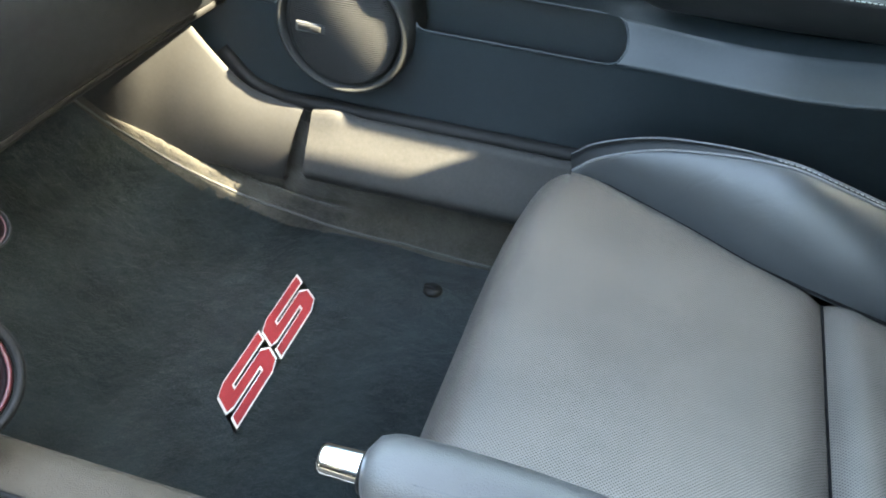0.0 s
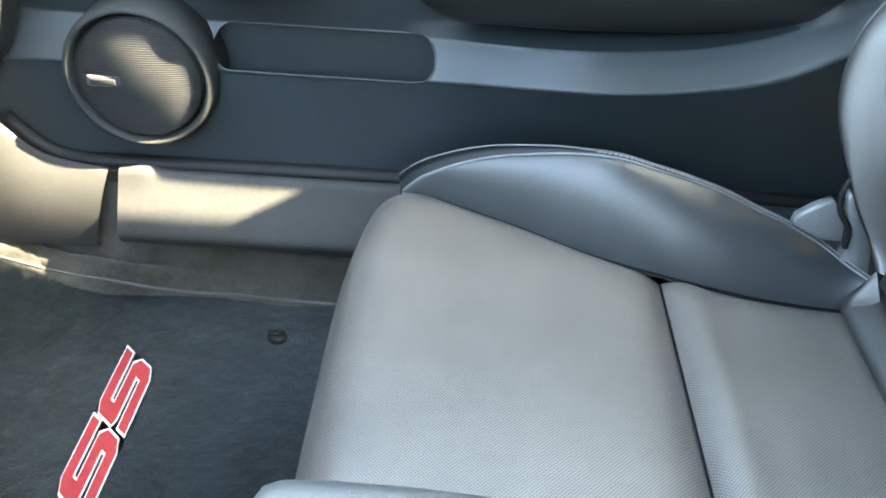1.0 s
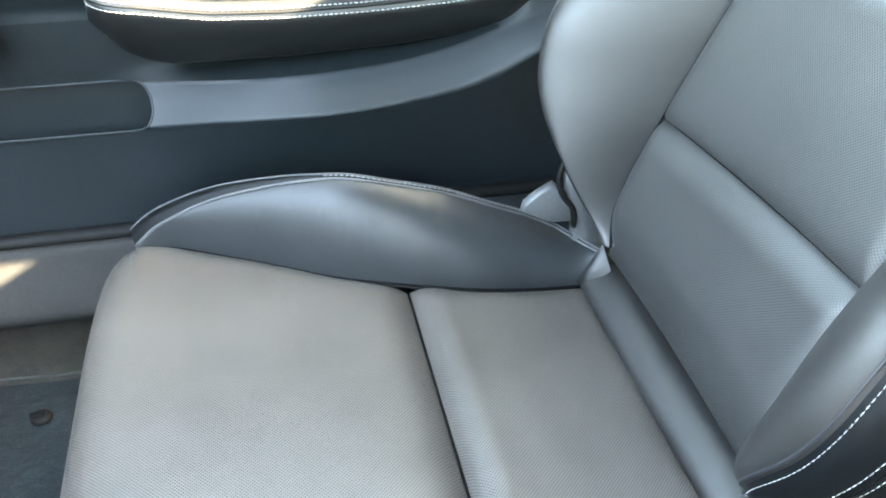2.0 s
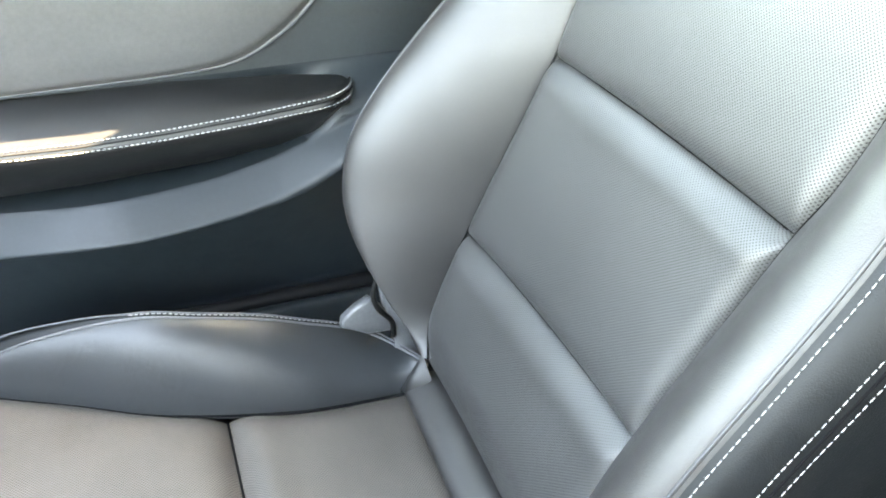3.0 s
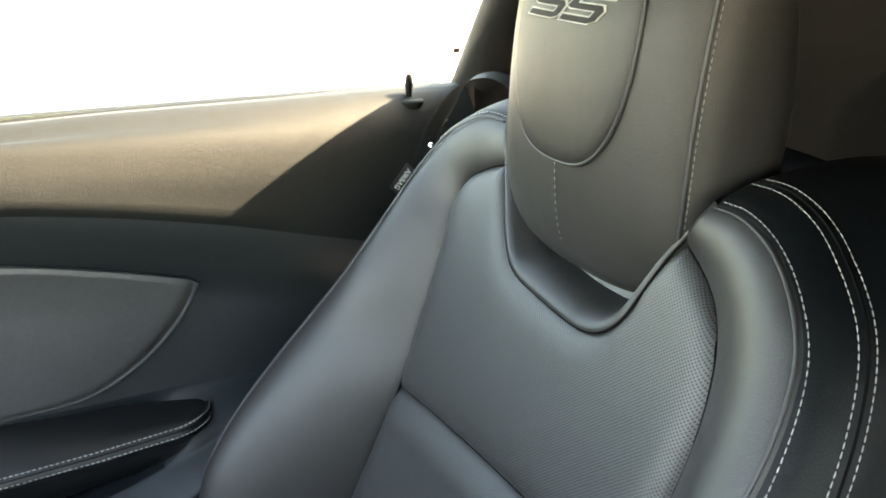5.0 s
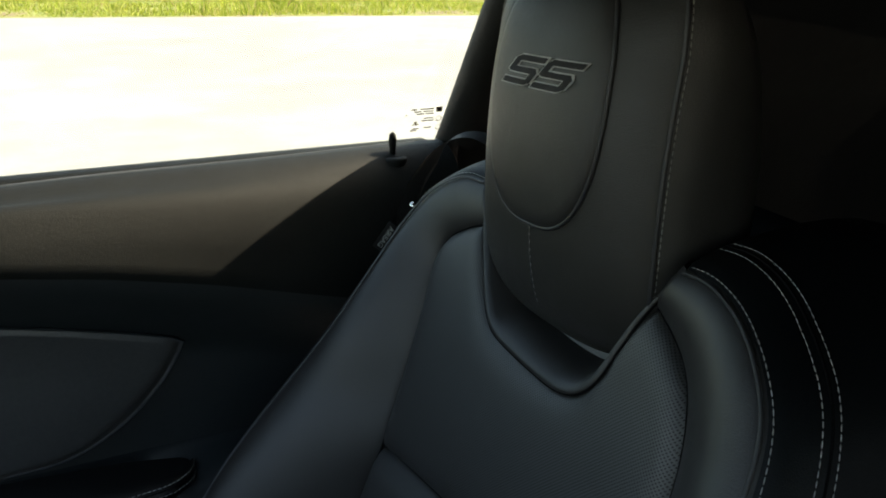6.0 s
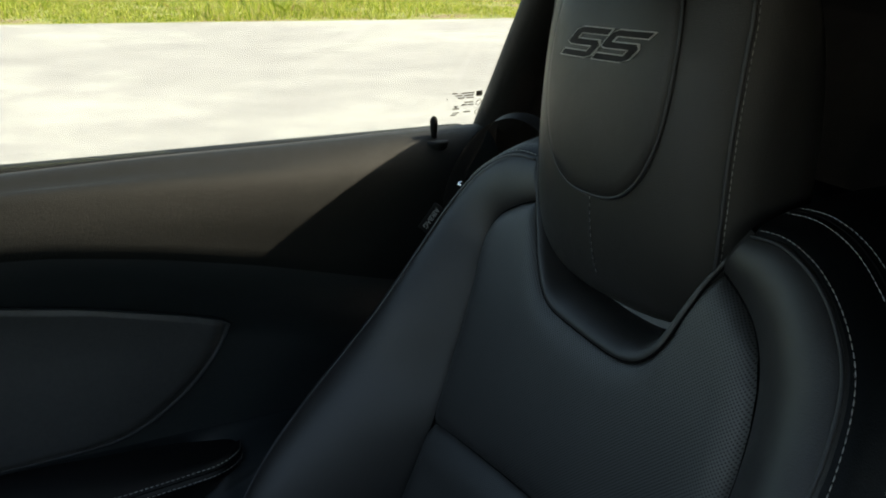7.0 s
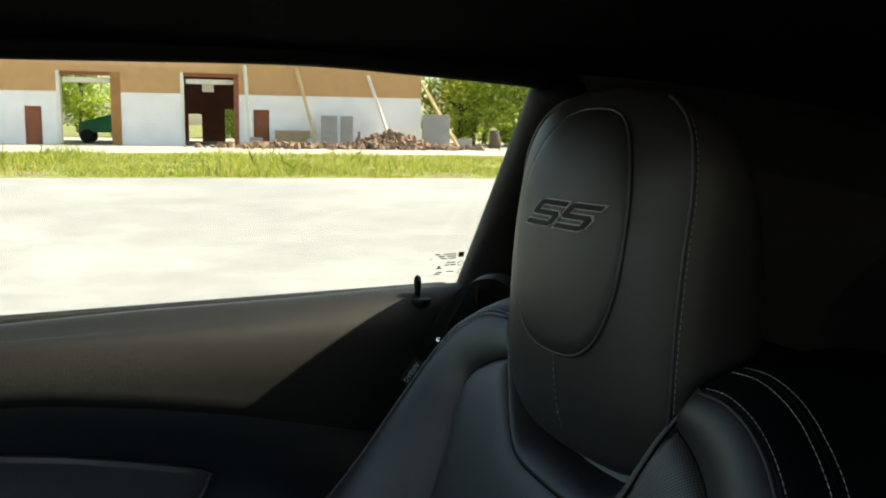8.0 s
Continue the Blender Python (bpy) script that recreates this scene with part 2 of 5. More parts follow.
def lathe(profile, at, axis, n=40, bm=None):
    """Rings of (radius, height) round an axis through a point."""
    bm = bm or bmesh.new()
    q = Vector((0, 0, 1)).rotation_difference(Vector(axis))
    rings = [[bm.verts.new(Vector(at) + q @ Vector((r * math.cos(2 * math.pi * k / n), r * math.sin(2 * math.pi * k / n), h))) for k in range(n)]
             for r, h in profile]
    for a, b in zip(rings, rings[1:]):
        for k in range(n):
            bm.faces.new((a[k], a[(k + 1) % n], b[(k + 1) % n], b[k]))
    bm.faces.new(rings[0][::-1])
    bm.faces.new(rings[-1])
    return bm


def edge(d, k=8.0):
    """Puffed panel profile: 0 at the seam, rising quickly to 1."""
    return 1 - math.exp(-k * max(d, 0.0))

# ---- cabin shell ----
YC = 0.40       # centre line of the passenger seat
FLOOR = 0.04    # carpet under the mat

floor_bm = box(-0.95, 2.0, -0.76, 0.765, -0.06, FLOOR)
tagged(part("floor", floor_bm, CARPET), "dark carpeted car cabin floor", "floor", kind="structure")


def roof_z(x, y):
    return 1.135 - 0.062 * (abs(y) / 0.62) ** 3 - 0.10 * max(0.0, (x - 0.7) / 0.9) ** 2 - 0.07 * max(0.0, (0.30 - x) / 0.3) ** 2


rows = [[(x, y, roof_z(x, y)) for y in np.linspace(-0.62, 0.62, 41)] for x in np.linspace(0.12, 1.75, 30)]
roof = sheet(rows, thick=0.0)
ret = bmesh.ops.solidify(roof, geom=roof.faces[:], thickness=-0.035)
tagged(part("ceiling", roof, HEADLINER), "black cloth headliner of the car roof", "ceiling", kind="structure")


# Outer skin, hidden from the cabin, added to block sun past the roof edge
skin = sheet([[(x, y, roof_z(x, 0) - 0.02 + 0.07 - 0.055 * (abs(y) / 0.652) ** 4) for y in np.linspace(-0.652, 0.652, 31)] for x in np.linspace(0.06, 1.80, 24)])
bmesh.ops.solidify(skin, geom=skin.faces[:], thickness=0.03)
tagged(part("roof", skin, BODY), "unseen outer roof skin that blocks the sun", "roof", kind="structure")


def pillar(name, path, r, flat, label):
    return tagged(part(name, tube(spl(path, 18), r, 14, flat=flat), PILLAR), label, "pillar", kind="structure")


pillar("a_pillar", [(-0.62, 0.76, 0.80), (-0.25, 0.68, 0.97), (0.13, 0.60, 1.075)], 0.032, 0.8, "black plastic windscreen pillar trim")
pillar("a_pillar", [(-0.62, -0.76, 0.80), (-0.25, -0.68, 0.97), (0.13, -0.60, 1.075)], 0.032, 0.8, "black plastic windscreen pillar trim")

# rear side trim: pillar behind the door glass and the closed quarter behind it
rows = []
for x in np.linspace(0, 1, 12):
    row = []
    for k in np.linspace(0, 1, 14):
        foot = Vector((0.815 + 1.0 * x, 0.79 - 0.12 * x * x, 0.40))
        mid = Vector((0.815 + 1.0 * x, 0.775 - 0.12 * x * x, 0.82))
        head = Vector((0.80 + 0.95 * x, 0.600 - 0.04 * x, 1.088 - 0.10 * x * x))
        p = foot.lerp(mid, k / 0.45) if k < 0.45 else mid.lerp(head, (k - 0.45) / 0.55)
        row.append(p)
    rows.append(row)
quarter = sheet(rows)
bmesh.ops.solidify(quarter, geom=quarter.faces[:], thickness=0.03)
tagged(part("wall_rear_quarter", quarter, PILLAR), "black rear quarter trim panel", "wall", kind="structure")
pillar("b_pillar", [(0.834, 0.828, 0.785), (0.829, 0.770, 0.857), (0.822, 0.700, 0.944), (0.812, 0.605, 1.062)], 0.030, 0.8, "black plastic pillar trim behind the door")

# unseen panels behind the driver and at the tail, added to keep light out
side = box(0.80, 1.85, -0.80, -0.765, -0.05, 1.03)
tagged(part("wall_driver_side", side, DARK), "unseen black panel closing the side behind the driver", "wall", kind="structure")
tail = box(1.75, 1.80, -0.76, 0.72, -0.05, 1.06)
tagged(part("wall_tail", tail, DARK), "unseen dark panel closing the cabin behind the rear bench", "wall", kind="structure")
tagged(part("wall_driver_door", box(-0.80, 0.80, -0.84, -0.765, -0.05, 0.80, 0.02), DOOR_PL), "dark driver door lining", "wall", kind="structure")
tagged(part("wall_bulkhead", box(-1.0, -0.95, -0.76, 0.78, -0.06, 0.80), CARPET), "carpeted front bulkhead of the footwell", "wall", kind="structure")


def rear_bench():
    bench = thing("rear_bench", "black rear bench seat behind the front seats", "seat")
    rows = [[(x, y, 0.30 + 0.05 * math.sin(math.pi * (x - 1.05) / 0.5) + 0.02 * math.cos(6 * y)) for y in np.linspace(-0.62, 0.62, 30)] for x in np.linspace(1.05, 1.5, 14)]
    bm = sheet(rows, thick=-0.24)
    part("bench_cushion", bm, LEATHER_SHADE, bench)
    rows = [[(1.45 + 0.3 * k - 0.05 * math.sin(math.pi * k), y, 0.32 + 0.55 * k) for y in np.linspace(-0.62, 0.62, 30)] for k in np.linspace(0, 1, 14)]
    part("bench_back", sheet(rows, thick=0.08), LEATHER_SHADE, bench)
    return bench


rear_bench()

# ---- passenger seat ----
XB = np.polyfit([0.25, 0.29, 0.35, 0.44, 0.605, 0.72, 0.81, 0.95], [0.466, 0.484, 0.504, 0.541, 0.617, 0.665, 0.699, 0.745], 2)


def xb(z):
    return float(np.polyval(XB, z))


INNER = {1: [(.118, .304), (.133, .316), (.146, .333), (.153, .372), (.154, .424), (.153, .475), (.149, .545), (.1455, .603), (.149, .645), (.153, .690), (.158, .730),
             (.1625, .752), (.1640, .766), (.1605, .780), (.1490, .793), (.1290, .804), (.108, .812)],
         -1: [(.166, .292), (.166, .33), (.160, .38), (.153, .42), (.150, .46), (.154, .51), (.160, .56), (.166, .612), (.173, .645), (.1755, .68), (.175, .712), (.172, .738),
              (.1665, .760), (.1580, .778), (.1455, .793), (.128, .805), (.110, .814)]}
CREST_TOP = [(.248, .41, .088), (.260, .45, .097), (.262, .50, .099), (.262, .55, .093), (.262, .60, .082), (.260, .66, .066),
             (.254, .72, .050), (.248, .765, .038), (.236, .80, .030), (.215, .825, .026), (.187, .841, .020), (.156, .848, .014), (.128, .846, .008)]
CREST = {1: [(.139, .300, -.001), (.146, .325, .021), (.159, .350, .046), (.180, .385, .075), (.206, .42, .100), (.228, .455, .114), (.242, .50, .120), (.247, .55, .108), (.247, .60, .086),
             (.240, .65, .064), (.222, .70, .052), (.215, .75, .036), (.209, .79, .023), (.194, .820, .015), (.172, .838, .010), (.150, .846, .006), (.125, .846, .003)],
         -1: [(.182, .292, .004), (.198, .32, .03), (.220, .36, .07)] + CREST_TOP}
# edge of the neck opening, from the outer shoulder round to the inner one
NOTCH = [(.123, .842), (.116, .828), (.107, .812), (.092, .790), (.076, .768), (.058, .750), (.040, .7415), (.010, .7375), (-.030, .7345), (-.050, .7348),
         (-.066, .739), (-.077, .747), (-.085, .759), (-.093, .782), (-.101, .803), (-.110, .820), (-.119, .837), (-.123, .843)]


def inner_half(z, side=1):
    pts = INNER[side][:14]
    return float(np.interp(z, [p[1] for p in pts], [p[0] for p in pts]))


def on_back(s, z, p=0.0):
    return Vector((xb(z) - p, YC + s, z))


def seam_z(k, s):
    """Heights of the two cross seams of the insert, which lean a little."""
    return (0.4305 - 0.060 * s) if k == 0 else (0.6040 - 0.041 * s)


TOP_LINE = sorted([(a, b) for a, b in INNER[1][13:]] + [(a, b) for a, b in NOTCH[2:15]] + [(-a, b) for a, b in INNER[-1][13:]])


def top_of_insert(s):
    return float(np.interp(s, [q[0] for q in TOP_LINE], [q[1] for q in TOP_LINE]))


def back_panel(lo, hi, nu=71, nv=90, top_depth=0.014, top_k=110, top=False):
    """A padded panel of the backrest between two heights (functions of the signed side)."""
    rows, uvs, run = [], [], []
    us = np.sin(np.linspace(-math.pi / 2, math.pi / 2, nu)) * 0.5 + np.linspace(-1, 1, nu) * 0.5
    for v in (1 - np.cos(np.linspace(0, math.pi, nv))) / 2:
        row = []
        for u in us:
            side = 1 if u > 0 else -1
            full = 0.1605 if side > 0 else 0.158
            s = u * full
            for _ in range(3):
                a, b = lo(s), hi(s)
                z = a + (b - a) * v
                w = inner_half(z, side) if not (top and z > 0.778) else full
                w += 0.034 * max(0.0, (0.335 - z) / 0.07)
                s = u * w
            h, d = b - a, (1 - abs(u)) * w
            side_dip = float(np.interp(z, [0.66, 0.76], [0.0105, 0.0085])) * math.exp(-d / 0.007)
            low_dip = 0.0150 * (0.72 * math.exp(-v * h / 0.014) + 0.28 * math.exp(-v * h / 0.005))
            high_dip = top_depth * math.exp(-(1 - v) * h * top_k) + 0.002 * math.exp(-(1 - v) * h / 0.0012)
            puff = 0.0085 - 0.005 * (1 - u * u) - (side_dip ** 4 + low_dip ** 4 + high_dip ** 4) ** 0.25
            if not top:
                puff += 0.0025 * math.exp(-(((1 - v) * h - 0.014) / 0.016) ** 2) * (1 - math.exp(-d / 0.012))
            puff -= 0.032 * max(0.0, (0.345 - z) / 0.077) ** 1.5
            row.append(on_back(s, z, puff))
        run = [q + (p - o).length for q, p, o in zip(run, row, rows[-1])] if rows else [lo(u * 0.15) for u in us]
        uvs.append([(p.y - YC, q) for p, q in zip(row, run)])
        rows.append(row)
    return sheet(rows, uvs)


def wing_roll(z):
    """How far the wing falls back from its fullest line to its stitched edge."""
    return np.interp(z, [0.30, 0.36, 0.45, 0.58, 0.74, 0.80], [0.0, 0.004, 0.008, 0.008, 0.003, 0.0])


def crest_of(side, n):
    """The stitched crest; the inner wing is a little fuller at the shoulder than the outer one."""
    return spl(CREST[side], n)


def bolster(side, n=70):
    """The wing beside the insert, from the inner seam to the stitched crest."""
    inner, crest = spl(INNER[side], n), crest_of(side, n)
    rows, uvs = [], []
    for i in range(n):
        (si, zi), (sc, zc, pc) = inner[i], crest[i]
        row, uv = [], []
        for b in np.linspace(0, 1, 26):
            s, z = si + (sc - si) * b, zi + (zc - zi) * b
            wide = math.hypot(sc - si, zc - zi)
            round_ = float(np.interp(zc, [0.40, 0.60, 0.75, 0.84], [0.10, 0.09, 0.05, 0.06] if side > 0 else [0.10, 0.10, 0.12, 0.12]))
            roll = float(wing_roll(zc))
            p = (pc + roll) * math.sin(b * math.pi / 2) ** 1.15 - roll * max(0.0, (b - 0.55) / 0.45) ** 2 + round_ * wide * math.sin(math.pi * b) ** 0.8
            p -= 0.003 * math.exp(-(1 - b) * wide / 0.004) + 0.003 * math.exp(-b * wide / 0.004)
            row.append(on_back(side * s, z, p))
            uv.append((s, z))
        # tucked under the insert along the seam
        rows.append([on_back(side * (si - 0.002), zi, -0.018)] + row)
        uvs.append([(si - 0.01, zi)] + uv)
    return sheet(rows, uvs)


def outward(curve):
    """Unit normals in the side/height plane that point away from the seat's middle."""
    t = np.gradient(curve[:, :2], axis=0)
    n = np.stack([t[:, 1], -t[:, 0]], 1)
    n /= np.linalg.norm(n, axis=1)[:, None]
    return n


def wrap_strip(side, offsets, n=80):
    """A strip that wraps round the backrest's edge; offsets: (outwards, backwards) from the crest."""
    crest = crest_of(side, n)
    nrm = outward(crest)
    rows = []
    for c, q in zip(crest, nrm):
        f = float(np.interp(c[1], [0.58, 0.72, 0.83], [1.04, 1.16, 0.48])) if side < 0 else float(np.interp(c[1], [0.72, 0.83], [1.0, 0.55]))
        rows.append([on_back(side * (c[0] + q[0] * o * f), c[1] + q[1] * o * f, c[2] - d) for o, d in offsets])
    return rows


def seat_backrest(seat):
    backrest = part("backrest", back_panel(lambda q: 0.266 + 0.02 * q, lambda q: seam_z(0, q)), PERF, seat, "black perforated leather lower back panel")
    part("back_panel", back_panel(lambda q: seam_z(0, q), lambda q: seam_z(1, q)), PERF, backrest)
    part("back_panel", back_panel(lambda q: seam_z(1, q), top_of_insert, nv=80, top_depth=0.008, top_k=130, top=True), PERF, backrest)
    for side in (1, -1):
        part("wing", bolster(side), LEATHER, backrest, "smooth black leather wing")
        part("edge_panel", sheet(wrap_strip(side, [(0.0, 0.002), (0.007, 0.004), (0.013, 0.011), (0.0195, 0.022), (0.025, 0.036), (0.028, 0.050)])), LEATHER_SHADE, backrest)
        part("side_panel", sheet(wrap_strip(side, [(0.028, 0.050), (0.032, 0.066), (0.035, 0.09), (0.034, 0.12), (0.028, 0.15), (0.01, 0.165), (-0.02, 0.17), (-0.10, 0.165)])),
             LEATHER_SHADE, backrest)
        inner, crest = spl(INNER[side], 70)[-1], crest_of(side, 70)[-1]
        ends = []
        for b in np.linspace(0, 1, 8):
            q, z, p = inner[0] + (crest[0] - inner[0]) * b, inner[1] + (crest[1] - inner[1]) * b, crest[2] * b + 0.004 * math.sin(math.pi * b)
            ends.append([on_back(side * (q - o), z + 0.1 * o, p - d) for o, d in ((0.0, 0.001), (0.005, 0.003), (0.010, 0.012), (0.013, 0.03), (0.014, 0.075))])
        part("shoulder_end", sheet(ends), LEATHER, backrest)
        crest_line = [r[0] for r in wrap_strip(side, [(-0.003, -0.001)], 140)]
        part("piping", tube(crest_line if side < 0 else crest_line[24:], 0.0013 if side < 0 else 0.0010, 8), PIPE if side < 0 else GREY_PIPE, backrest)
        part("stitching", stitches([r[0] for r in wrap_strip(side, [(0.0046, 0.0020) if side < 0 else (0.0035, 0.0004)], 300)][20 if side < 0 else 262:]), THREAD, backrest, "pale stitching")
        for o, d in ((0.0197, 0.0240), (0.0236, 0.0340))[:0 if side > 0 else 2]:
            part("stitching", stitches([r[0] for r in wrap_strip(side, [(o + 0.001, d)], 300)][30:]), THREAD, backrest, "pale stitching")
        if side < 0:
            part("edge_seam", tube([r[0] for r in wrap_strip(side, [(0.0226, 0.0297)], 120)][12:], 0.0009, 6), SEAM, backrest)
        seam = spl(INNER[side], 120)
        part("seam_piping", tube([on_back(side * s, z, -0.0022) for s, z in seam], 0.0011, 6), SEAM, backrest)
    for k in (0, 1):
        part("seam", tube([on_back(q, seam_z(k, q), -0.0075 - 0.004 * (1 - (q / 0.155) ** 2)) for q in np.linspace(-0.156, 0.150, 30)], 0.0016, 6), SEAM, backrest)
    # shell behind
    rows = []
    for z in np.linspace(0.24, 0.845, 26):
        half = 0.20 + 0.075 * math.sin(math.pi * min(1, max(0, (z - 0.22) / 0.66))) ** 0.6
        if z > 0.74:
            half = float(np.interp(z, [0.74, 0.80, 0.845], [0.275, 0.24, 0.17]))
        rows.append([(xb(z) + 0.15 - 0.03 * u * u, YC + u * half, z) for u in np.linspace(-1, 1, 21)])
    part("back_shell", sheet(rows, thick=0.012), DARK, backrest)
    # lip round the neck opening and the plate inside it
    full = spl(NOTCH, 90)
    inward = outward(full)
    lip = ((-0.005, -0.006), (-0.0015, -0.0005), (0.0015, 0.002), (0.005, 0.0022), (0.0085, -0.002), (0.0115, -0.009), (0.0135, -0.020), (0.0145, -0.045), (0.015, -0.080))
    rows = []
    for i, (s, z) in enumerate(full):
        q = -inward[i] if inward[len(full) // 2][1] < 0 else inward[i]
        f = math.sin(math.pi * i / (len(full) - 1)) ** 0.5 * 0.75 + 0.25
        rows.append([on_back(s + q[0] * o * f, z + q[1] * o * f, p) for o, p in lip])
    part("neck_lip", sheet(rows), LEATHER, backrest, "rolled leather lip below the headrest")
    part("seam_piping", tube([on_back(s, z, 0.0002) for s, z in full], 0.0012, 6), SEAM, backrest)
    rows = [[on_back(u * 0.104, z, -0.035 - 0.02 * u * u) for u in np.linspace(-1, 1, 21)] for z in np.linspace(0.72, 0.835, 10)]
    part("neck_plate", sheet(rows, thick=0.02), SEAT_PLASTIC, backrest, "grey plastic plate below the headrest")
    # airbag tag sewn into the outer seam
    across = (Vector((0.687, 0.658, 0.774)) - Vector((0.674, 0.672, 0.746))).normalized()
    face = Vector((-0.42, -0.80, 0.25))
    face = (face - across * face.dot(across)).normalized()
    turn = Matrix((across, face.cross(across), face)).transposed().to_4x4()
    tag = part("tag", box(-0.0170, 0.0170, -0.0062, 0.0062, -0.0008, 0.0008, 0.0004), DARK, seat, "small black fabric airbag tag")
    tag.matrix_basis = Matrix.Translation((0.676, 0.668, 0.7590)) @ turn
    txt = bpy.data.curves.new("tag_text", "FONT")
    txt.body, txt.size, txt.extrude, txt.align_x, txt.align_y = "AIRBAG", 0.0076, 0.0002, "CENTER", "CENTER"
    me = bpy.data.meshes.new_from_object(bpy.data.objects.new("tmp", txt))
    word = new("lettering", me)
    me.materials.append(THREAD)
    word.parent = tag
    word.matrix_basis = Matrix.Translation((0, 0, 0.0012)) @ pose(0, 0, 0, 0, 0, 180)
    return backrest


HEAD_Z0, HEAD_Z1 = 0.751, 1.052
HEAD_FRONT = np.polyfit([0.76, 0.80, 0.842, 0.90, 0.95, 1.00, 1.045], [0.684, 0.678, 0.675, 0.674, 0.679, 0.690, 0.706], 3)

HEAD_BACK = ((0.752, 0.80, 0.85, 0.90, 0.925, 0.955, 0.985, 1.02, 1.052), (0.775, 0.800, 0.812, 0.812, 0.806, 0.795, 0.778, 0.752, 0.728))


def head_ring(k, n=64, grow=0.0):
    """One horizontal slice of the headrest at 0..1 of its height: points round it, from the middle of its front."""
    z = HEAD_Z0 + (HEAD_Z1 - HEAD_Z0) * k
    cap = max(0.0, 1 - abs(2 * k - 1.0) ** (6.2 if k > 0.5 else 7.0)) ** 0.5
    half = 0.004 + 0.110 * max(0.0, 1 - abs(2 * k - 1.0) ** (6.2 if k > 0.5 else 6.6) * (0.94 if k < 0.5 else 1.0)) ** 0.5
    front = float(np.polyval(HEAD_FRONT, z))
    mid_x = 0.738 + 0.10 * (z - 0.9) - 0.25 * max(0.0, z - 0.97)
    deep_f = 0.003 + (mid_x - front) * cap
    deep_b = 0.003 + max(0.004, float(np.interp(z, HEAD_BACK[0], HEAD_BACK[1])) - mid_x) * max(0.0, 1 - abs(2 * k - 1.0) ** 9) ** 0.5
    ring = []
    for j in range(n):
        a = 2 * math.pi * j / n
        c, s = math.cos(a), math.sin(a)
        e = 2 / 2.7
        fx = math.copysign(abs(c) ** e, c)
        fy = math.copysign(abs(s) ** e, s)
        ring.append((mid_x - fx * (deep_f if c > 0 else deep_b) - grow * c, YC + fy * (half + grow), z))
    return ring


def head_front(s, z, lift=0.0):
    """A point on the headrest's front face."""
    k = (z - HEAD_Z0) / (HEAD_Z1 - HEAD_Z0)
    ring = head_ring(k, 256)
    front = [p for p in ring[:64] + ring[-64:]]
    y = YC + s
    front.sort(key=lambda p: p[1])
    x = float(np.interp(y, [p[1] for p in front], [p[0] for p in front]))
    return Vector((x - lift, y, z))


def s_emblem(put, scale, bar, fill, edge_mat, parent, lift=0.0012, slant=0.55, rim=0.045):
    """The slanted two-part emblem: two angular folded bands, each with a pale outline. put(u, v, lift) lays it on a surface; u, v in its widths."""
    for k in (0, 1):
        for grow, mat, up, name in ((rim, edge_mat, lift, "emblem_edge"), (0.0, fill, lift * 1.8, "emblem_band")):
            u0 = k * 1.04
            g, t = grow, bar
            outline = [(0.04 - g, 0 - g), (0.84, 0 - g), (0.97 + g, 0.10), (0.97 + g, 0.44), (0.84 + g, 0.5 + t / 2 + g), (t + g, 0.5 + t / 2 + g), (t + g, 1 - t - g),
                       (0.96 + g, 1 - t - g), (0.96 + g, 1 + g), (0.13, 1 + g), (0 - g, 0.90), (0 - g, 0.5 - t / 2 + 0.06), (0.13 - g, 0.5 - t / 2 - g),
                       (0.97 - t - g, 0.5 - t / 2 - g), (0.97 - t - g, t + g), (0.04 - g, t + g)]
            bm = bmesh.new()
            f = bm.faces.new([bm.verts.new((u0 + a + slant * (b - 0.5), b, 0.0)) for a, b in outline])
            f.normal_update()
            bmesh.ops.triangulate(bm, faces=[f])
            bmesh.ops.subdivide_edges(bm, edges=bm.edges[:], cuts=5, use_grid_fill=True)
            top = bmesh.ops.extrude_face_region(bm, geom=bm.faces[:])["geom"]
            for v in top:
                if isinstance(v, bmesh.types.BMVert):
                    v.co.z = 1.0
            for v in bm.verts:
                v.co = put(v.co.x, v.co.y, up * v.co.z)
            part(name, bm, mat, parent, smooth=False)


